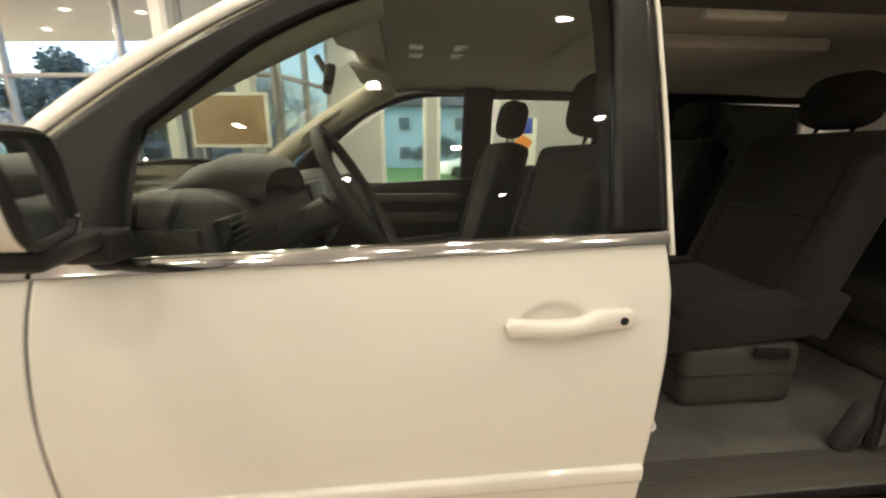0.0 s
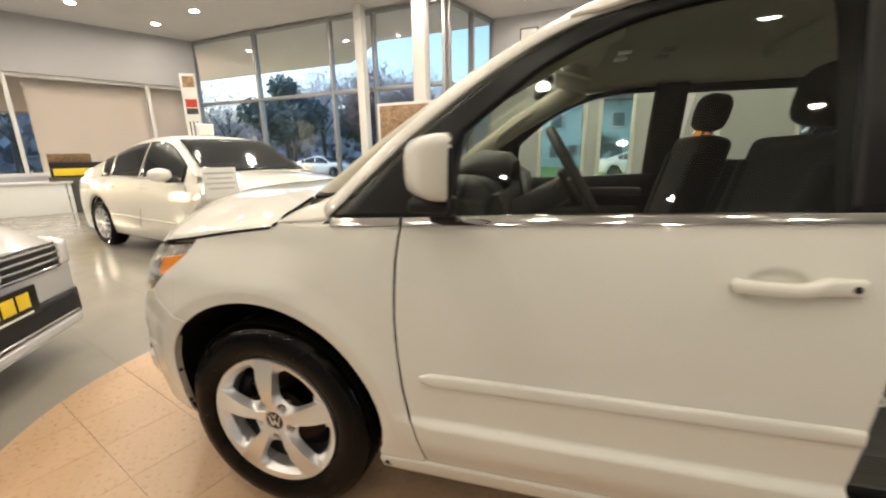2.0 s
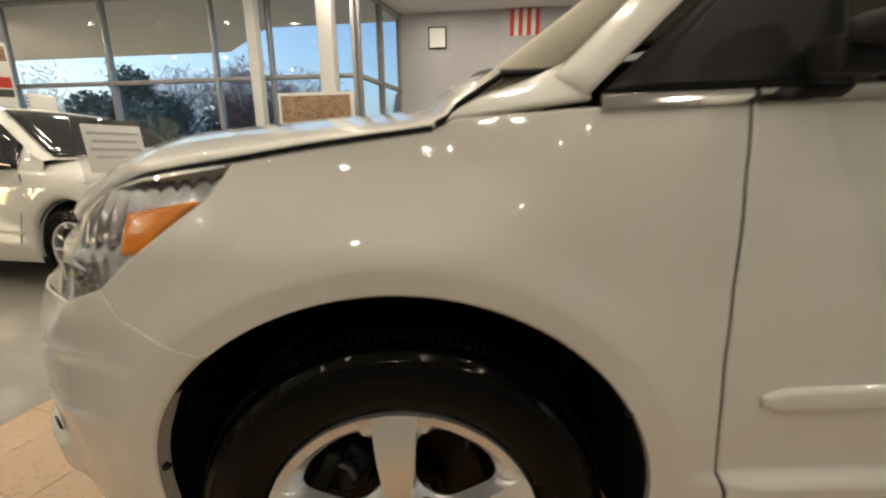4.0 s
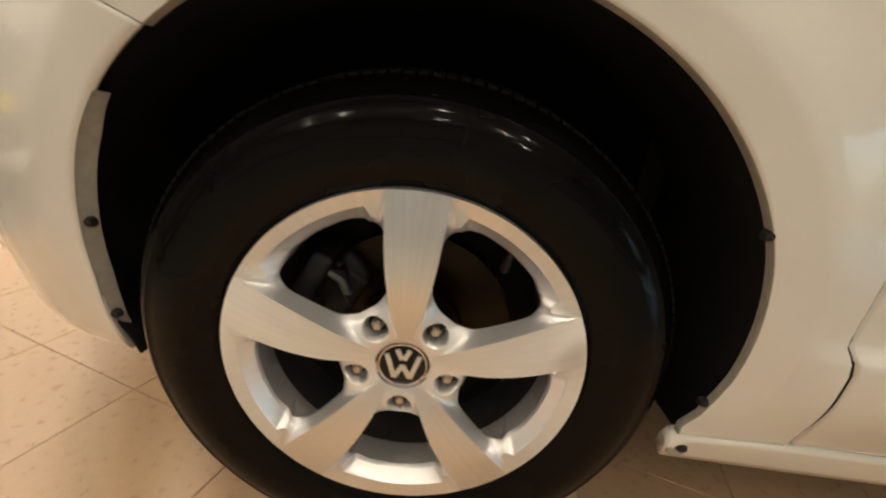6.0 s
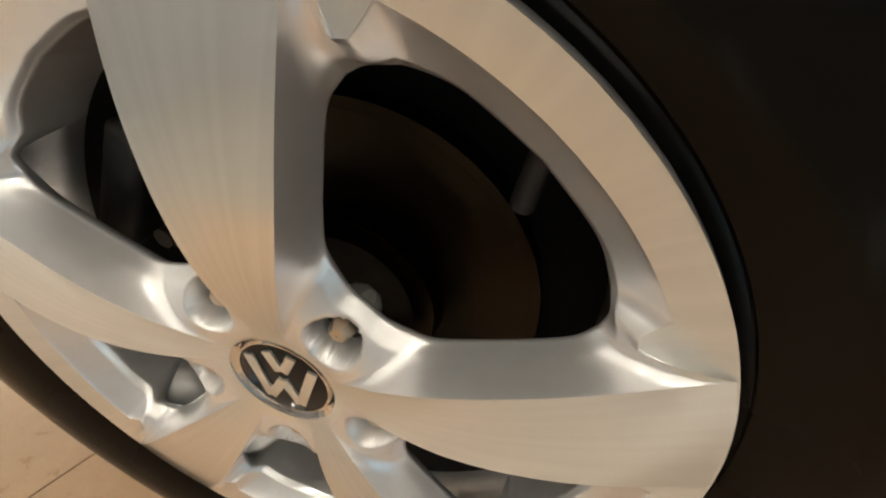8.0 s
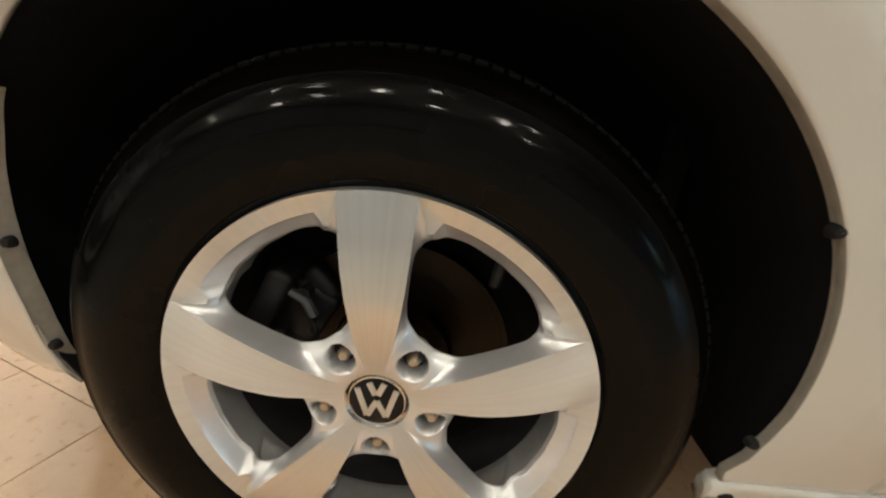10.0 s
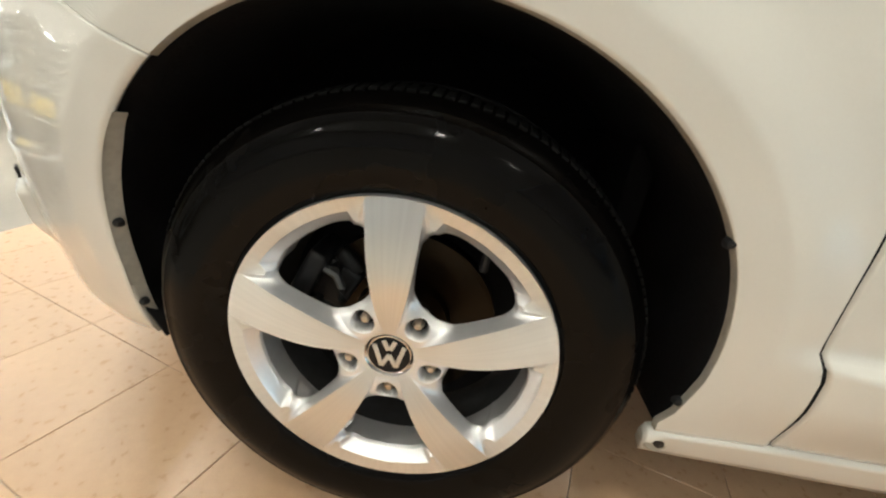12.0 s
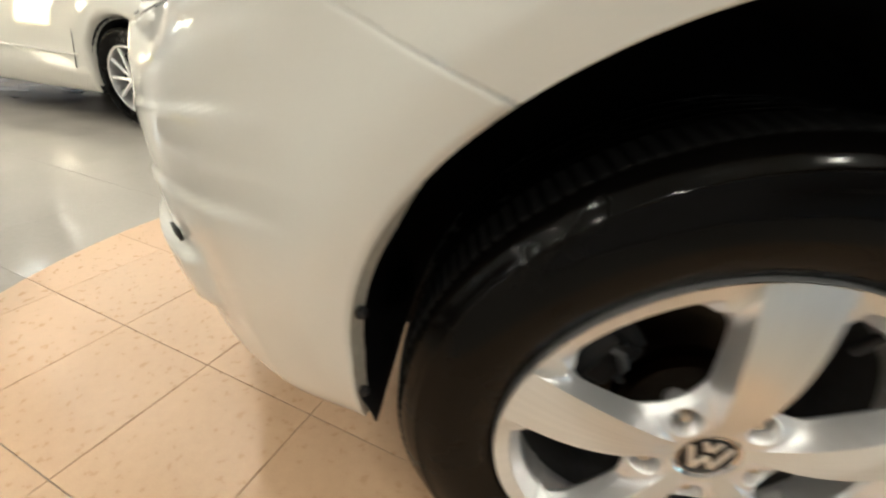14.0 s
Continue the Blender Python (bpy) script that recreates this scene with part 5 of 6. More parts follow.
tube("column", [(cx - 0.03, cy, cz - 0.02), (cx - 0.22, cy, cz - 0.12)], 0.045, DARK_PLASTIC, wheel_s, "dark column shroud", 14)
for sy in (-1, 1):
    tube("stalk", [(cx - 0.07, cy + sy * 0.04, cz - 0.02), (cx - 0.06, cy + sy * 0.17, cz + 0.01)], 0.007, DARK_PLASTIC, wheel_s, "", 8)
inner = tagged(empty("rear_view_mirror"), "black rear-view mirror on the windscreen")
inner.parent = van
bm = bmesh.new()
add_box(bm, (0.035, 0.24, 0.068), pose(0.82, 0.905, 1.495, 0, 12, 12), 0.016, 3)
from_bm("housing", bm, BLACK_TRIM, inner)
tube("arm", [(0.82, 0.91, 1.505), (0.78, 0.93, 1.575)], 0.012, BLACK_TRIM, inner, "", 8)


def seat(name, label, x, y, floor_z, lean, wide, base=True, lift=0.0):
    """A car seat facing the front; x, y, z: the middle of its foot."""
    st = tagged(empty(name), label)
    st.parent = van
    z = floor_z + lift

    def pad(part_name, size, m, bevel, mat=CLOTH, lab="", puff=0.0):
        bm = bmesh.new()
        add_box(bm, size, m, bevel, 4)
        return from_bm(part_name, bm, mat, st, lab)
    pad("cushion", (0.52, wide, 0.15), pose(x, y, z + 0.235, 0, -5), 0.055, CLOTH, "dark cloth cushion")
    for sy in (-1, 1):
        pad("bolster", (0.48, 0.075, 0.13), pose(x + 0.01, y + sy * (wide / 2 - 0.04), z + 0.262, 0, -5), 0.035, CLOTH)
    if base:
        pad("seat_base", (0.40, wide - 0.02, 0.17 + lift), pose(x + 0.03, y, floor_z + 0.087 + lift / 2), 0.045, GREY_PLASTIC, "grey plastic side shield")
        pad("base_seam", (0.404, wide - 0.016, 0.005), pose(x + 0.03, y, floor_z + 0.12), 0.0005, DARK_PLASTIC)
        pad("lever", (0.12, 0.018, 0.032), pose(x + 0.10, y - wide / 2 - 0.004, z + 0.150, 0, 4), 0.008, BLACK_TRIM, "black recline lever")
    up = Vector((math.sin(radians(lean)), 0, math.cos(radians(lean))))
    b = Vector((x + 0.20, y, z + 0.27))
    m = b + up * 0.29
    pad("backrest", (0.13, wide, 0.58), pose(m.x, m.y, m.z, 0, lean), 0.05, CLOTH, "dark cloth backrest")
    for sy in (-1, 1):
        pad("back_bolster", (0.15, 0.07, 0.48), pose(m.x - 0.012, y + sy * (wide / 2 - 0.04), m.z - 0.03, 0, lean), 0.032, CLOTH)
    pad("back_seam", (0.006, wide * 0.7, 0.008), pose(m.x - 0.066 * math.cos(radians(lean)), y, m.z + 0.066 * math.sin(radians(lean)), 0, lean), 0.001, BLACK_TRIM)
    hd = b + up * 0.700
    bm = bmesh.new()
    bmesh.ops.create_uvsphere(bm, u_segments=28, v_segments=18, radius=1.0)
    pw = lambda v: math.copysign(abs(v) ** 0.62, v)
    for v in bm.verts:
        v.co = Vector((0.062 * pw(v.co.x), 0.120 * pw(v.co.y), 0.088 * pw(v.co.z)))
    bm.transform(pose(hd.x - 0.01, hd.y, hd.z, 0, lean - 4))
    from_bm("headrest", bm, CLOTH, st, "dark cloth headrest")
    for sy in (-1, 1):
        a = b + up * 0.54
        tube("headrest_post", [(a.x, y + sy * 0.06, a.z), (hd.x, y + sy * 0.06, hd.z - 0.06)], 0.006, CHROME, st, "chrome post", 8)
    pad("hinge_cover", (0.10, 0.03, 0.16), pose(x + 0.265, y - wide / 2 + 0.012, z + 0.27, 0, lean), 0.016, CLOTH, "dark hinge cover")
    return st


seat("driver_seat", "dark grey cloth driver seat with headrest", 1.265, 0.53, 0.44, 15, 0.50, True, -0.01)
seat("passenger_seat", "dark grey cloth passenger seat with headrest", 1.245, 1.40, 0.44, 15, 0.48, True, 0.02)
seat("captain_seat", "dark grey cloth second-row captain seat on a grey base", 2.11, 0.655, 0.44, 21, 0.50, True, 0.05)
seat("captain_seat", "dark grey cloth second-row captain seat on a grey base", 2.11, 1.34, 0.44, 21, 0.50, True, 0.05)
seat("rear_bench", "dark grey cloth third-row bench", 2.95, HALF, 0.44, 18, 1.3, True, 0.05)
tube("strap_loop", [(1.575 + 0.012 * math.cos(q), 0.060 + 0.014 * math.sin(q), 0.70 + 0.010 * math.sin(q)) for q in np.linspace(0, 2 * math.pi, 13)[:-1]], 0.0032, WHITE_FRAME, van, "white plastic loop", 6, True)
belt_ob = tube("seat_belt", [(2.34, 0.20, 0.46), (2.33, 0.19, 0.9), (2.34, 0.22, 1.5)], 0.016, BLACK_TRIM, van, "dark seat belt webbing", 8)
box("belt_anchor", (2.30, 0.22, 0.51), (0.05, 0.04, 0.15), DARK_PLASTIC, van, "black belt anchor", 0.012, 0, (0, 25))


# ---- other cars ----
def rounded(points, n):
    return smooth_line(points, n)


def saloon(name, label, paint, place, turn, front_detail=False, glass_mat=SALOON_GLASS, wheel_copy=None, far=False):
    """A four-door saloon, its nose to local +x."""
    car = tagged(empty(name, place, turn), label, "car")
    belt = np.array([(-2.40, 0.86), (-2.0, 0.93), (-1.2, 0.965), (0.0, 0.945), (1.0, 0.915), (1.6, 0.87), (2.1, 0.80), (2.40, 0.68)])
    deck = np.array([(-2.40, 0.90), (-2.2, 1.03), (-1.7, 1.07), (-1.2, 1.06), (0.9, 1.03), (1.15, 1.03), (1.7, 0.985), (2.1, 0.91), (2.40, 0.74)])
    roof = np.array([(-1.80, 1.04), (-1.40, 1.14), (-0.95, 1.30), (-0.45, 1.435), (0.0, 1.485), (0.30, 1.470), (0.55, 1.385), (0.88, 1.18), (1.20, 0.985)])
    axles, R = (-1.30, 1.42), 0.37
    I = lambda tab, x: float(np.interp(x, tab[:, 0], tab[:, 1]))

    def soft(tab, x):
        return float(np.mean([I(tab, x + d) for d in (-0.12, -0.06, 0, 0.06, 0.12)]))

    def half(x):
        k = abs(x) / 2.42
        return 0.915 * (1 - 0.26 * k ** 9 - 0.05 * k ** 2)
    n = 60 if far else 150
    rows = []
    for x in np.linspace(-2.40, 2.40, n):
        w, b, d = half(x), soft(belt, x), soft(deck, x)
        bot = 0.20 + 0.06 * ease((abs(x) - 2.1) / 0.3)
        for a in axles:
            if abs(x - a) < R:
                bot = max(bot, 0.325 + math.sqrt(R * R - (x - a) ** 2))
        mid = max(0.58, bot + 0.06)
        pts = [(w * 0.93, bot), (w * 0.97, bot + 0.02), (w * 0.995, bot + (mid - bot) * 0.5), (w, mid), (w * 0.985, (mid + b) / 2), (w * 0.955, b - 0.02), (w * 0.93, b + 0.01), (w * 0.86, b + (d - b) * 0.45), (w * 0.6, b + (d - b) * 0.85), (0, d)]
        rows.append([(x, -y, z) for y, z in pts] + [(x, y, z) for y, z in pts[-2::-1]])
    sheet("body", rows, paint, car, "", 0.0, flip=True)
    for r, xx in ((rows[0], -2.40), (rows[-1], 2.40)):
        mid = Vector((xx * 1.004, 0, 0.55))
        sheet("bumper_face", [[p, tuple(Vector(p).lerp(mid, 0.5)), tuple(mid)] for p in r], paint, car, "", 0.0)
    # cabin
    gh = []
    for x in np.linspace(-1.80, 1.20, 46 if not far else 24):
        z, b = soft(roof, x), soft(belt, x) + 0.005
        z = max(z, b + 0.01)
        k = (z - b) / 0.47
        w0, w1 = half(x) * 0.93, half(x) * (0.93 - 0.24 * k)
        half_row = [(w0, b), (w0 * 0.6 + w1 * 0.4, b + (z - b) * 0.40), (w1 * 1.03, b + (z - b) * 0.85), (w1 * 0.93, b + (z - b) * 0.955), (w1 * 0.6, z), (0, z + 0.012)]
        gh.append([(x, -y, zz) for y, zz in half_row] + [(x, y, zz) for y, zz in half_row[-2::-1]])
    sheet("cabin", gh, paint, car, "", 0.0, flip=True)

    def on_cabin(x, t, sgn, out=0.006):
        """A place on the cabin side, t from the belt to the roof edge."""
        z, b = max(soft(roof, x), soft(belt, x) + 0.015), soft(belt, x) + 0.005
        k = (z - b) / 0.47
        w0, w1 = half(x) * 0.93, half(x) * (0.93 - 0.24 * k)
        y = np.interp(t, [0, 0.40, 0.85, 1.0], [w0, w0 * 0.6 + w1 * 0.4, w1 * 1.03, w1 * 0.93])
        return (x, sgn * (y + out), b + (z - b) * t)
    for sgn in (-1, 1):
        for x0, x1, nm in ((-1.14, -0.90, "quarter_window"), (-0.86, -0.10, "rear_window"), (-0.06, 0.95, "front_window")):
            wr = []
            for x in np.linspace(x0, x1, 14):
                hi = 0.86
                wr.append([on_cabin(x, t, sgn) for t in np.linspace(0.06, hi, 6)])
            sheet(nm, wr, glass_mat, car, "dark side window glass", 0.003, flip=sgn > 0)
        if not far:
            tr = [on_cabin(x, 0.03, sgn, 0.008) for x in np.linspace(-1.14, 0.98, 20)]
            tube("window_trim", tr, 0.006, CHROME, car, "chrome window strip", 6)
            for hx in (-0.72, 0.12):
                box("door_handle", (hx, sgn * (half(hx) * 0.985 + 0.012), 0.86), (0.17, 0.025, 0.025), paint, car, "", 0.01)
            for gx_ in (-0.92, 0.0, 1.02):
                tube("door_gap", [(gx_ + dx, sgn * (half(gx_) * (1.0 if z < 0.75 else 0.965) + 0.001), z) for dx, z in ((0.0, 0.90), (0.0, 0.75), (-0.03, 0.58), (-0.10, 0.36))], 0.003, BLACK_TRIM, car, "", 6)
            tube("rub_strip", [(x, sgn * (half(x) * 0.995 + 0.004), 0.47 - 0.02 * x) for x in np.linspace(-0.85, 0.98, 12)], 0.010, paint, car, "", 8)
            bm = bmesh.new()
            bmesh.ops.create_uvsphere(bm, u_segments=20, v_segments=12, radius=1.0)
            for v in bm.verts:
                v.co = Vector((0.085 * v.co.x * (1 if v.co.x > 0 else 0.5), 0.135 * v.co.y, 0.075 * math.copysign(abs(v.co.z) ** 0.8, v.co.z)))
            bm.transform(pose(0.84, sgn * 1.03, 1.02, 0, 0, sgn * -12))
            mm = from_bm("door_mirror", bm, paint, car, "body-coloured door mirror")
            box("mirror_foot", (0.84, sgn * 0.92, 0.945), (0.06, 0.12, 0.03), BLACK_TRIM, mm, "", 0.01)
    ws_rows = []
    for x in np.linspace(0.46, 1.16, 10):
        z, b = max(soft(roof, x), soft(belt, x) + 0.015), soft(belt, x) + 0.005
        k = (z - b) / 0.47
        w1 = half(x) * (0.93 - 0.24 * k) * 0.90
        ws_rows.append([(x + 0.006, y, z + 0.008 + 0.012 * (1 - (y / w1) ** 2)) for y in np.linspace(-w1, w1, 13)])
    sheet("windscreen", ws_rows, glass_mat, car, "dark windscreen glass", 0.004)
    rw = []
    for x in np.linspace(-1.66, -0.92, 10):
        z, b = max(soft(roof, x), soft(belt, x) + 0.015), soft(belt, x) + 0.005
        k = (z - b) / 0.47
        w1 = half(x) * (0.93 - 0.24 * k) * 0.86
        rw.append([(x, y, z + 0.008 + 0.012 * (1 - (y / w1) ** 2)) for y in np.linspace(-w1, w1, 9)])
    sheet("rear_screen", rw, glass_mat, car, "dark rear screen glass", 0.004)
    box("underbody", (0, 0, 0.24), (4.2, 1.5, 0.10), LINER, car, "black underbody", 0.02)
    for a in axles:
        for sgn in (-1, 1):
            w = tagged(empty("wheel"), "multi-spoke alloy wheel")
            w.parent = car
            w.location = (a, sgn * (half(a) - 0.012), 0.325)
            prof = [(0.215, 0.03), (0.225, 0.004), (0.25, -0.006), (0.29, -0.008), (0.315, 0.012), (0.325, 0.04), (0.325, 0.17), (0.31, 0.20), (0.22, 0.20)]
            lathe("tyre", [(r, h if sgn < 0 else -h) for r, h in prof], RUBBER, w, "black tyre", 24 if far else 56)
            rim = lathe("rim", [(r, (h if sgn < 0 else -h)) for r, h in [(0.217, 0.004), (0.205, 0.006), (0.198, 0.05), (0.19, 0.16)]], SILVER, w, "silver rim", 24 if far else 48)
            if not far:
                bm = bmesh.new()
                for q in range(10):
                    add_box(bm, (0.18, 0.022, 0.024), Matrix.Rotation(-2 * math.pi * q / 10, 4, 'Y') @ pose(0.115, (0.022 if sgn < 0 else -0.022), 0), 0.006, 1)
                from_bm("spoke_star", bm, SILVER, w, "ten silver spokes")
            lathe("hub", [(0.0005, 0.012 if sgn < 0 else -0.012), (0.045, 0.014 if sgn < 0 else -0.014), (0.05, 0.03 if sgn < 0 else -0.03)], SILVER, w, "", 20)
            lathe("brake", [(0.0005, 0.09 if sgn < 0 else -0.09), (0.19, 0.09 if sgn < 0 else -0.09)], LINER, w, "", 20)
            if not far:
                wl = []
                for q in np.linspace(-20, 200, 24):
                    px_, pz_ = a + (R + 0.005) * math.cos(radians(q)), 0.325 + (R + 0.005) * math.sin(radians(q))
                    wl.append([(px_, sgn * (half(a) - 0.03), max(0.2, pz_)), (px_, sgn * 0.55, max(0.2, pz_))])
                sheet("wheel_liner", wl, LINER, car, "black arch liner", 0.003)
    if front_detail:
        front_face(car, paint, half, soft, belt, deck)
    return car


def front_face(car, paint, half, soft, belt, deck):
    """Grille, lamps, plate and lower intake of the silver saloon."""
    xs = np.linspace(2.40, 1.6, 60)
    hs = np.array([half(x) for x in xs])

    def nose(y, z):
        return float(np.interp(abs(y), hs, xs)) + 0.012
    def strip(nm, z0, z1, w, mat, out=0.0, label="", thick=0.012, w1=None):
        rws = []
        for t in np.linspace(-1, 1, 21):
            rws.append([(nose(t * (w + ((w1 or w) - w) * k), z0 + (z1 - z0) * k) + out, t * (w + ((w1 or w) - w) * k), z0 + (z1 - z0) * k) for k in np.linspace(0, 1, 4)])
        return sheet(nm, rws, mat, car, label, thick)
    grille = strip("grille", 0.585, 0.745, 0.54, BLACK_GLOSS, 0.004, "black grille with chrome slats")
    for k in range(4):
        z = 0.595 + 0.042 * k
        strip("grille_slat", z, z + 0.012, 0.54, CHROME, 0.014, "chrome slat", 0.01)
    strip("lower_intake", 0.26, 0.42, 0.80, BLACK_TRIM, 0.006, "black lower air intake")
    strip("chin", 0.20, 0.255, 0.76, paint, 0.02, "")
    strip("chrome_blade", 0.275, 0.287, 0.60, CHROME, 0.016, "chrome strip", 0.008)
    for sgn in (-1, 1):
        rws = []
        for t in np.linspace(0.57, 0.86, 12):
            zt = 0.735 + 0.03 * (t - 0.53)
            rws.append([(nose(sgn * t, 0.66) - 0.002, sgn * t, 0.60 + (zt - 0.60) * k + 0.06 * max(0, t - 0.7)) for k in np.linspace(0, 1, 5)])
        hl = sheet("headlamp", rws, SILVER, car, "clear headlamp", 0.01, flip=sgn < 0)
        fog = lathe("fog_lamp", [(0.0005, 0.0), (0.035, 0.004), (0.045, -0.006)], CHROME, car, "round fog lamp", 20)
        fog.rotation_euler = (0, 0, radians(90))
        fog.location = (nose(0.62, 0.33) - 0.02, sgn * 0.62, 0.335)
    plate = box("plate_frame", (nose(0, 0.48) + 0.02, 0, 0.47), (0.02, 0.54, 0.17), BLACK_GLOSS, car, "black dealer plate with yellow bars", 0.006)
    for k in range(4):
        box("plate_bar", (nose(0, 0.48) + 0.032, -0.155 + 0.105 * k, 0.485), (0.004, 0.085, 0.085), YELLOW, plate, "yellow block", 0.001)
    box("plate_bar", (nose(0, 0.48) + 0.032, 0, 0.41), (0.004, 0.42, 0.012), PAPER, plate, "", 0.001)
    em = lathe("emblem", [(0.0005, 0.004), (0.06, 0.004), (0.066, -0.002), (0.07, 0.006)], CHROME, car, "round chrome emblem", 32)
    em.rotation_euler = (0, 0, radians(90))
    em.location = (nose(0, 0.66) + 0.03, 0, 0.66)


SED = math.degrees(math.atan2(-0.65, 2.63))
mid = Vector((-4.155, 2.870)) + Vector((math.sin(radians(-SED)), math.cos(radians(-SED)))) * 0.91
dirs = Vector((math.cos(radians(SED)), math.sin(radians(SED))))
mid = mid - dirs * 0.06
sedan = saloon("saloon_car", "white four-door saloon car parked on pale tiles", PAINT, (mid.x, mid.y, 0.0), SED)
sedan.scale = (1.02, 1.02, 1.04)
silver = saloon("saloon_car", "silver saloon car with a chrome grille and dealer plate", GREY_PAINT, (-3.92, -0.955, 0.0), 30, True)

# acrylic sign holder on a stand before the minivan and a topper on the saloon
def acrylic(place, turn):
    s = tagged(empty("sign_holder", place, turn), "clear acrylic sign holder with a white sheet on a slim stand", "sign")
    box("acrylic_panel", (0, 0, 0.15), (0.012, 0.28, 0.30), CLEAR, s, "clear acrylic", 0.002, 0, (0, -14))
    box("sheet", (0.0085, 0, 0.16), (0.002, 0.22, 0.22), PAPER, s, "white printed sheet", 0.0005, 0, (0, -14))
    for k in range(5):
        box("print_bar", (0.0105 - 0.009 * (k - 2) * 0.9, 0, 0.085 + 0.036 * k), (0.0015, 0.19 - 0.03 * (k % 2), 0.010), WALL, s, "", 0.0003, 0, (0, -14))
    box("acrylic_foot", (-0.03, 0, 0.005), (0.10, 0.28, 0.008), CLEAR, s, "", 0.002)
    tube("pole", [(-0.03, 0, 0.004), (-0.03, 0, 0.012 - place[2])], 0.012, FRAME, s, "slim metal pole", 12)
    lathe("base", [(0.0005, 0.016), (0.13, 0.014), (0.15, 0.004), (0.15, 0.0)], FRAME, s, "round metal foot", 32, (-0.03, 0, -place[2]), "Z")
    return s


def on_sedan(lx, ly, z):
    c, sn = math.cos(radians(SED)), math.sin(radians(SED))
    return (mid.x + lx * c - ly * sn, mid.y + lx * sn + ly * c, z)


acrylic((-1.43, 1.40, 0.90), -38)
top = tagged(empty("roof_sign", on_sedan(-0.1, 0.1, 1.560), SED), "small white roof sign with blue bars on the saloon", "sign")
bm = bmesh.new()
add_box(bm, (0.09, 0.24, 0.17), pose(0, 0, 0.085), 0.035, 4)
from_bm("board", bm, PAPER, top, "white rounded board")
for k in range(3):
    box("print_bar", (0.0, -0.122, 0.05 + 0.035 * k), (0.05, 0.002, 0.012), BLUE, top, "", 0.0004)


# ---- showroom fittings ----
def framed_poster(place, turn):
    p = tagged(empty("poster_stand", place, turn), "framed sepia poster on a metal floor stand", "poster")
    box("frame", (0, 0, 1.88), (1.55, 0.05, 1.02), WHITE_FRAME, p, "pale frame", 0.01)
    box("print", (0, -0.028, 1.88), (1.42, 0.006, 0.90), BROWN_PRINT, p, "sepia printed picture", 0.001)
    for sx in (-1, 1):
        box("leg", (sx * 0.6, 0.02, 0.69), (0.05, 0.04, 1.37), FRAME, p, "metal leg", 0.006)
        box("foot", (sx * 0.6, 0.0, 0.015), (0.06, 0.5, 0.03), FRAME, p, "metal foot", 0.006)
    return p


framed_poster((-2.30, 7.70, 0), -6.6)

pyl = tagged(empty("banner_pylon", (-9.28, 8.62, 0), 20), "narrow white banner pylon with red and dark blocks", "banner")
box("board", (0, 0, 1.8), (0.42, 0.06, 3.6), PAPER, pyl, "white banner board", 0.01)
for z, h, m in ((3.38, 0.30, BROWN_PRINT), (3.02, 0.20, PAPER), (2.80, 0.22, RED), (2.58, 0.16, GREY_PLASTIC)):
    box("print_block", (0.02, -0.032, z), (0.32, 0.006, h), m, pyl, "", 0.001)
for k in range(3):
    box("print_bar", (-0.1 + 0.1 * k, -0.032, 1.7), (0.035, 0.006, 1.2), GREY_PLASTIC, pyl, "", 0.001)
box("base", (0, 0, 0.02), (0.55, 0.4, 0.04), FRAME, pyl, "metal base", 0.006)


def along_left(s, off):
    p = W0 + dL * s - nL * off
    return p


p = along_left(5.0, 0.75)
cab = tagged(empty("display_counter", (p.x, p.y, 0), math.degrees(math.atan2(dL.y, dL.x))), "low white display counter with a chrome edge", "counter")
box("counter_body", (0, 0, 0.36), (3.4, 0.7, 0.72), PAPER, cab, "white counter body", 0.01)
box("counter_top", (0, 0, 0.745), (3.5, 0.8, 0.045), WHITE_FRAME, cab, "white counter top", 0.01)
for sx in (-1.62, 1.62):
    box("edge_strip", (sx, 0.352, 0.36), (0.03, 0.012, 0.70), CHROME, cab, "chrome edge strip", 0.003)
q = along_left(3.1, 0.80)
kit = tagged(empty("display_case", (q.x, q.y, 0.769), math.degrees(math.atan2(dL.y, dL.x))), "dark display case with a yellow front", "display case")
kit.location.z = 0.0
box("plinth", (0, 0, 0.43), (1.1, 0.5, 0.86), GREY_PLASTIC, kit, "grey plinth", 0.01)
box("case", (0, 0, 1.04), (1.0, 0.42, 0.34), BLACK_TRIM, kit, "black case", 0.02)
box("lid", (0.1, -0.1, 1.30), (0.8, 0.04, 0.24), BROWN_PRINT, kit, "dark printed lid", 0.01, 0, (-15, 0))
box("yellow_front", (0.05, 0.216, 0.98), (0.8, 0.01, 0.17), YELLOW, kit, "yellow front panel", 0.004)
box("yellow_front", (0.05, -0.216, 0.98), (0.8, 0.01, 0.17), YELLOW, kit, "yellow front panel", 0.004)

# small frames and prints on the north wall
def wall_frame(s, z, w, h, mat, label):
    c = B1 + dC * s - Vector((-dC.y, dC.x)) * 0.115
    f = tagged(empty("wall_frame", (c.x, c.y, z), math.degrees(math.atan2(dC.y, dC.x))), label, "picture")
    box("frame", (0, 0, 0), (w, 0.03, h), BLACK_TRIM, f, "dark frame", 0.005)
    box("print", (0, -0.017, 0), (w - 0.06, 0.004, h - 0.06), mat, f, "printed picture", 0.0005)
    return f


wall_frame(0.95, 4.02, 0.45, 0.5, PAPER, "dark-framed white certificate on the white wall")
banner = tagged(empty("hanging_flag", (2.25, 9.70, 4.28), -6), "red and white striped flag on the white wall", "flag")
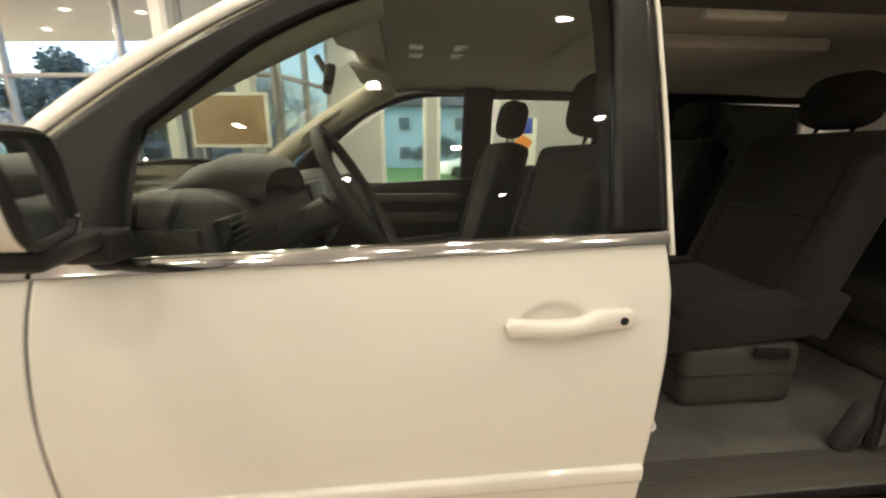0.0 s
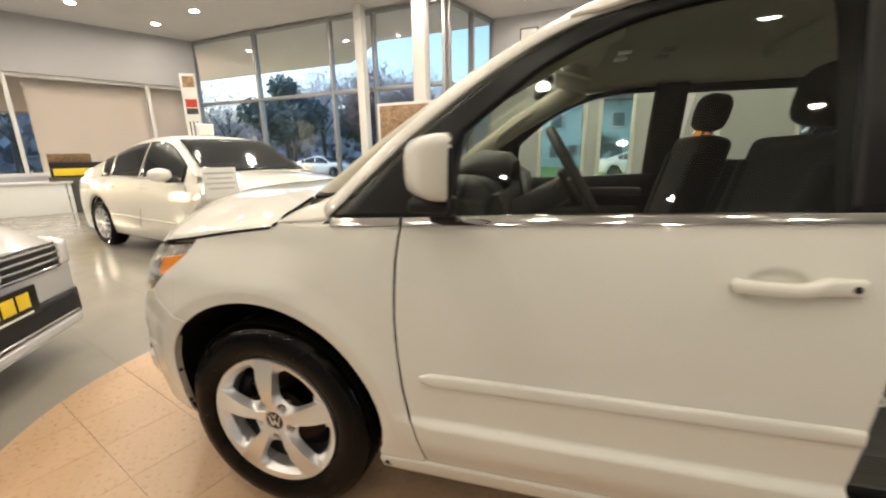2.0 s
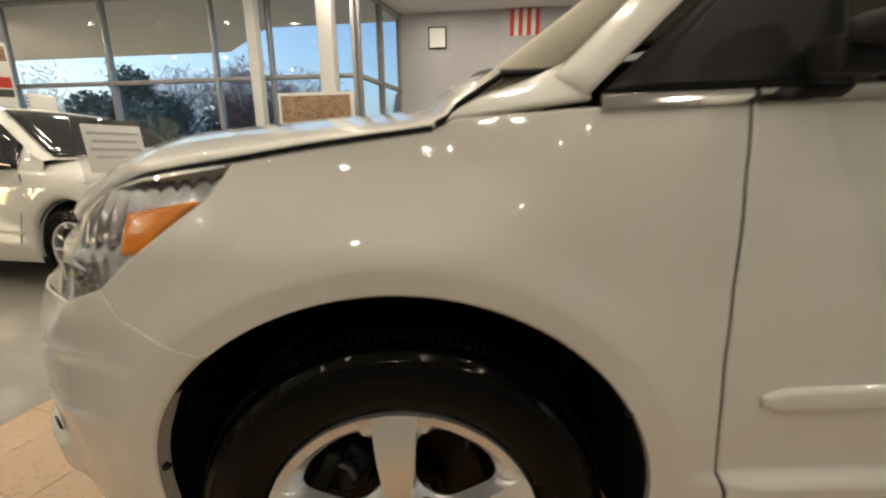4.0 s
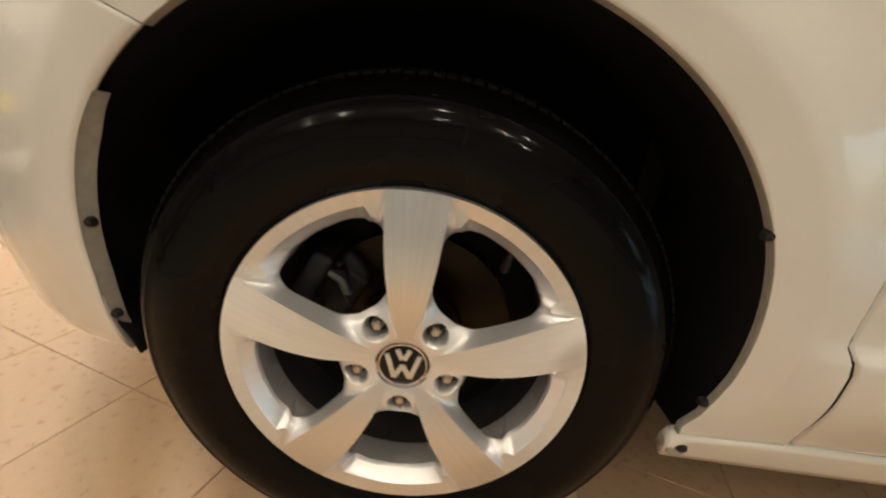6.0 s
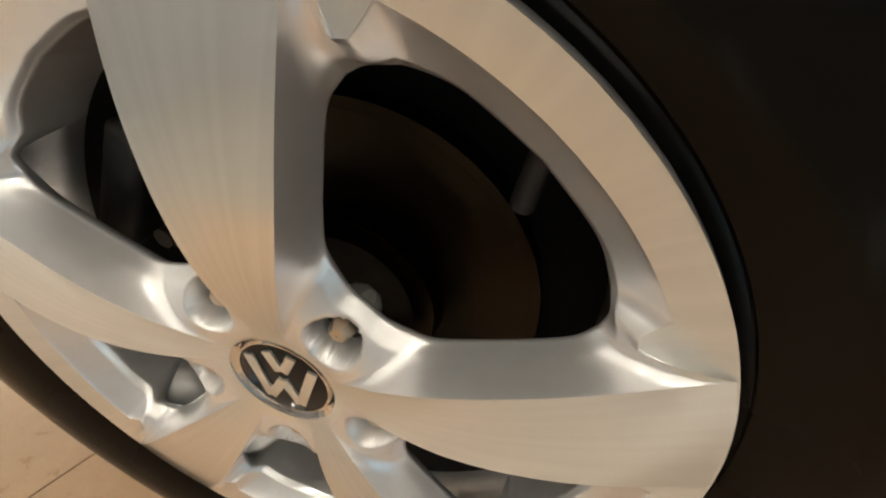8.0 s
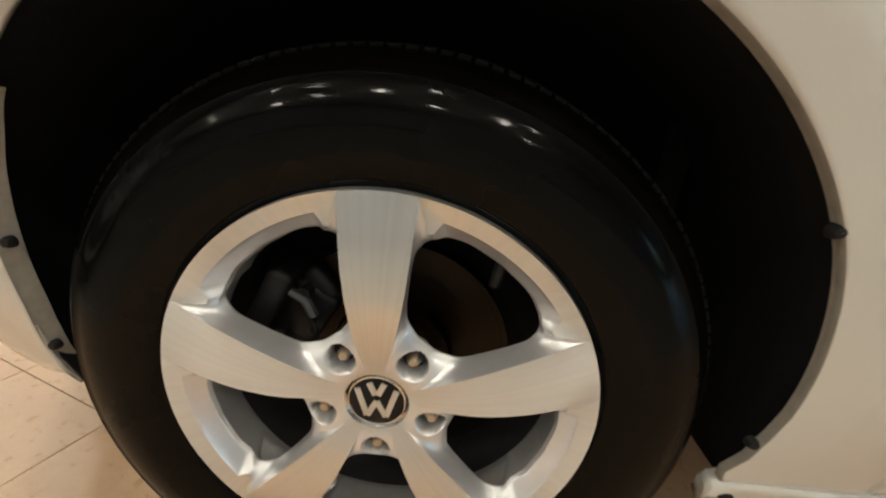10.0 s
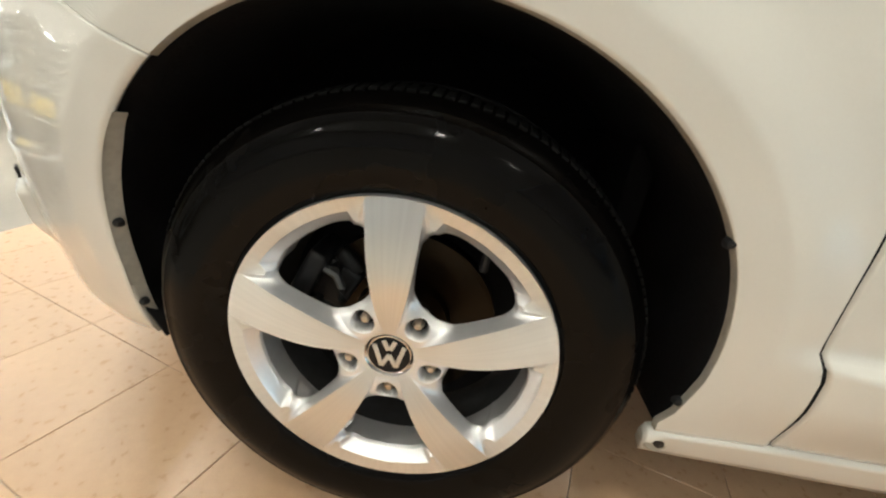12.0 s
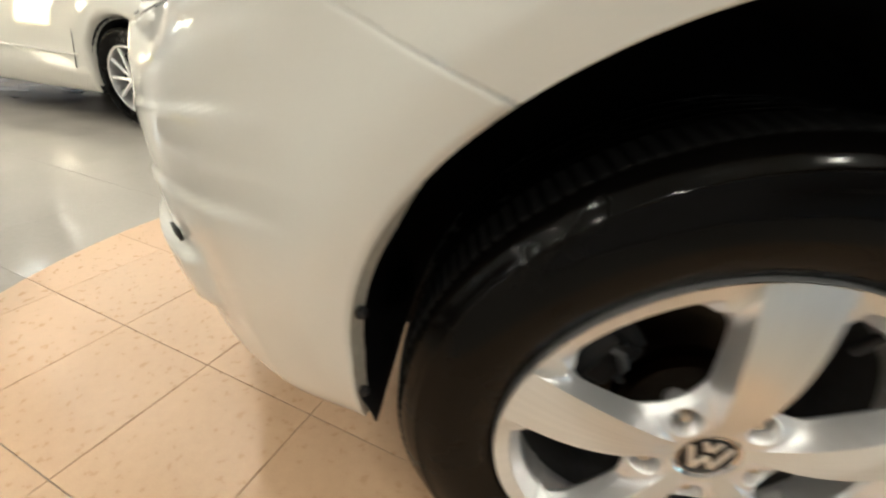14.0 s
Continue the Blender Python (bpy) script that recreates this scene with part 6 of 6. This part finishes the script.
box("staff", (0, 0.02, 0.30), (0.75, 0.02, 0.02), FRAME, banner, "metal staff", 0.004)
for k in range(7):
    box("stripe", (-0.3 + 0.1 * k, 0, 0), (0.098, 0.01, 0.58), RED if k % 2 == 0 else PAPER, banner, "", 0.002)
sg = tagged(empty("floor_display", (4.05, 9.10, 0), -6), "tall floor display with blue and orange prints", "display")
box("panel", (0, 0, 1.05), (0.5, 0.05, 2.1), PAPER, sg, "white panel", 0.01)
box("print_block", (-0.03, -0.03, 1.92), (0.34, 0.012, 0.36), BLUE, sg, "blue print", 0.003)
box("print_block", (-0.08, -0.03, 1.50), (0.36, 0.012, 0.36), ORANGE, sg, "orange print", 0.003, 0, (0, 35))
box("base", (0, 0, 0.02), (0.6, 0.4, 0.04), FRAME, sg, "metal base", 0.006)

# ---- outside: trees, parked cars, house ----
def tree(name, label, x, y, h, spread, leaf, n, seed, bare=False):
    rng = random.Random(seed)
    t = tagged(empty(name, (x, y, -0.22)), label, "tree")
    tips = []
    trunk = [(0, 0, 0), (0.05 * spread * rng.uniform(-1, 1), 0, h * 0.3), (0.1 * rng.uniform(-1, 1), 0.1, h * 0.62)]
    tr = tube("trunk", trunk, [h * 0.028, h * 0.02, h * 0.012], BARK, t, "brown trunk", 8)
    for k in range(9):
        a, z0 = 2 * math.pi * k / 9 + rng.uniform(-0.3, 0.3), h * rng.uniform(0.28, 0.6)
        L = spread * rng.uniform(0.55, 1.0)
        end = (math.cos(a) * L, math.sin(a) * L, z0 + h * rng.uniform(0.12, 0.38))
        midp = (math.cos(a) * L * 0.45, math.sin(a) * L * 0.45, z0 + (end[2] - z0) * 0.6)
        tube("limb", [(0, 0, z0), midp, end], [h * 0.010, h * 0.007, h * 0.003], BARK, t, "", 6)
        tips += [end, midp]
    tips.append((0, 0, h * 0.86))
    verts, faces = [], []
    for k in range(n):
        c = rng.choice(tips)
        r = spread * (0.38 if not bare else 0.5)
        d = Vector((rng.gauss(0, 1), rng.gauss(0, 1), rng.gauss(0, 0.8)))
        p = Vector(c) + d.normalized() * r * rng.random() ** 0.4
        s = (0.07 if bare else 0.11) * rng.uniform(0.6, 1.5) * h / 8
        u = Vector((rng.gauss(0, 1), rng.gauss(0, 1), rng.gauss(0, 1))).normalized()
        v = u.orthogonal().normalized() * s * (0.25 if bare else 0.8)
        u = u * s * (2.2 if bare else 1.0)
        o = len(verts)
        verts += [p - u - v, p + u - v * 0.6, p + u * 0.8 + v, p - u * 0.9 + v]
        faces.append((o, o + 1, o + 2, o + 3))
    cr = shape("crown", verts, faces, leaf, t, "uneven crown of small leaves", smooth=False)
    return t


tree("tree", "dark green round-crowned tree behind the road", -23.5, 32, 8.8, 3.6, LEAF_GREEN, 8000, 1)
tree("tree", "reddish brown autumn tree behind the road", -15.6, 35, 10.2, 3.4, LEAF_BROWN, 7500, 2, True)
tree("tree", "dark green tree behind the road", -19.5, 40, 7.2, 3.0, LEAF_GREEN, 5000, 3)
for sx, sy, sh in ((4.9, 36, 3.2), (2.4, 40, 2.2)):
    tree("shrub", "dark green shrub on the lawn before the pale building", sx, sy, sh, sh * 0.42, LEAF_GREEN, 2200, int(sx * 10))
rng = random.Random(5)
for k in range(15):
    a = radians(62 - 6.2 * k + rng.uniform(-1.5, 1.5))
    d = rng.uniform(46, 62)
    tree("tree", "bare grey-brown tree in the wood behind the road", 0.8 - d * math.sin(a), -0.9 + d * math.cos(a), rng.uniform(8, 12), rng.uniform(3.2, 4.6), (LEAF_HAZE, LEAF_BROWN, LEAF_HAZE)[k % 3], 3500, 20 + k, True)
verts, faces = [], []
for k in range(16000):
    a = radians(rng.uniform(-40, 85))
    d = rng.uniform(66, 80)
    p = Vector((0.8 - d * math.sin(a), -0.9 + d * math.cos(a), rng.random() ** 1.3 * (7.0 + 3.5 * noise.noise(Vector((a * 6, 0, 0))))))
    u = Vector((rng.gauss(0, 1), rng.gauss(0, 1), rng.gauss(0, 1))).normalized() * rng.uniform(0.3, 0.9)
    v = u.orthogonal().normalized() * rng.uniform(0.2, 0.6)
    o = len(verts)
    verts += [p - u - v, p + u - v, p + u + v, p - u + v]
    faces.append((o, o + 1, o + 2, o + 3))
# the wood's pale grey carries the haze of distance in its colour
wood = tagged(shape("far_wood", verts, faces, LEAF_HAZE, smooth=False), "distant wood on the horizon, paled in colour for haze", "wood", kind="stuff")

far = [(-16.2, 25.8, 95, PAINT), (-21.5, 25.6, 92, GREY_PAINT), (5.6, 24.6, 90, PAINT), (10.5, 24.8, 88, PAINT)]
for k, (x, y, turn, pm) in enumerate(far):
    saloon("saloon_car", "distant pale saloon car parked beyond the lawn", pm, (x, y, -0.175), turn - 90, far=True)

house = tagged(empty("house", (7.0, 47, -0.2), 0), "pale blue-grey two-storey building beyond the road", "house")
box("wall", (0, 0, 3.2), (22, 8, 6.4), SIDING, house, "pale siding wall", 0.02)
bm = bmesh.new()
v = [bm.verts.new(c) for c in ((-11.4, -4.5, 6.4), (11.4, -4.5, 6.4), (11.4, 4.5, 6.4), (-11.4, 4.5, 6.4), (-11.4, 0, 9.2), (11.4, 0, 9.2))]
for f in ((0, 1, 5, 4), (2, 3, 4, 5), (0, 4, 3), (1, 2, 5), (0, 3, 2, 1)):
    bm.faces.new([v[i] for i in f])
from_bm("roof", bm, GREY_PLASTIC, house, "grey gabled roof", smooth=False)
for fz in (1.6, 4.6):
    for k in range(7):
        w = box("window", (-9 + 3 * k, -4.03, fz), (1.3, 0.10, 1.5), WHITE_FRAME, house, "", 0.02)
        box("pane", (-9 + 3 * k, -4.09, fz), (1.1, 0.02, 1.3), FAR_PANE, w, "dark pane", 0.004)

# ---- floor tiles ----
TILE, JOINT = 0.315, 0.0008
cu, su = math.cos(A18), math.sin(A18)
V0, U0 = -0.965, 0.103


def tile_mesh(poly, z, h, mat, name, parent, slope=0.001):
    n = len(poly)
    cx_, cy_ = sum(p[0] for p in poly) / n, sum(p[1] for p in poly) / n
    top = []
    for x, y in poly:
        L = math.hypot(x - cx_, y - cy_) + 1e-9
        top.append((x - (x - cx_) / L * slope, y - (y - cy_) / L * slope, z))
    verts = [(x, y, z - h) for x, y in poly] + [(x, y, z - slope * 0.6) for x, y in poly] + top
    faces = [tuple(range(2 * n, 3 * n))]
    for i in range(n):
        j = (i + 1) % n
        faces += [(i, j, n + j, n + i), (n + i, n + j, 2 * n + j, 2 * n + i)]
    return shape(name, verts, faces, mat, parent, smooth=False)


# the last call of shape per tile keeps the pad's own outline
whole = None
for i in range(-12, 20):
    for j in range(-14, 16):
        v0, u0 = V0 + TILE * i, U0 + TILE * j
        sq = []
        for a, b in ((JOINT, JOINT), (TILE - JOINT, JOINT), (TILE - JOINT, TILE - JOINT), (JOINT, TILE - JOINT)):
            vv, uu = v0 + a, u0 + b
            sq.append((vv * cu - uu * su, vv * su + uu * cu))
        cut = clipped(sq, pad)
        if len(cut) < 3:
            continue
        area = 0.5 * abs(sum(p[0] * q[1] - q[0] * p[1] for p, q in zip(cut, cut[1:] + cut[:1])))
        if area < 0.0006:
            continue
        if len(cut) == 4 and area > 0.99 * (TILE - 2 * JOINT) ** 2:
            c = Vector((sum(p[0] for p in cut) / 4, sum(p[1] for p in cut) / 4))
            if whole is None:
                whole = tile_mesh([(p[0] - c.x, p[1] - c.y) for p in cut], 0.0, 0.014, PINK_TILE, "tile", floor)
                ob = whole
            else:
                ob = new("tile", whole.data)
                ob.parent = floor
            ob.location = (c.x, c.y, 0)
        else:
            tile_mesh(cut, 0.0, 0.014, PINK_TILE, "tile", floor)
G = 0.63
verts, faces = [], []
for i in range(-30, 24):
    for j in range(-26, 28):
        v0, u0 = V0 + G * i, U0 + G * j
        sq = []
        for a, b in ((0.0004, 0.0004), (G - 0.0004, 0.0004), (G - 0.0004, G - 0.0004), (0.0004, G - 0.0004)):
            vv, uu = v0 + a, u0 + b
            sq.append((vv * cu - uu * su, vv * su + uu * cu))
        c = Vector((sum(p[0] for p in sq) / 4, sum(p[1] for p in sq) / 4))
        if not (-16 < c.x < 13 and -11 < c.y < 10.3) or c.y > 9.45 - 0.116 * (c.x + 9.66) + (1.9 if c.x > -1.2 else 0):
            continue
        if -0.2 < c.x < 3.2 and -0.2 < c.y < 1.5:
            continue
        o = len(verts)
        verts += [(x, y, -0.0125) for x, y in sq] + [(x, y, -0.003) for x, y in sq]
        faces += [(o + 4, o + 5, o + 6, o + 7)] + [(o + k, o + (k + 1) % 4, o + 4 + (k + 1) % 4, o + 4 + k) for k in range(4)]
grey = shape("pale_tiles", verts, faces, GREY_TILE, floor, "pale grey polished floor tiles", smooth=False)
tagged(grey, kind="stuff")
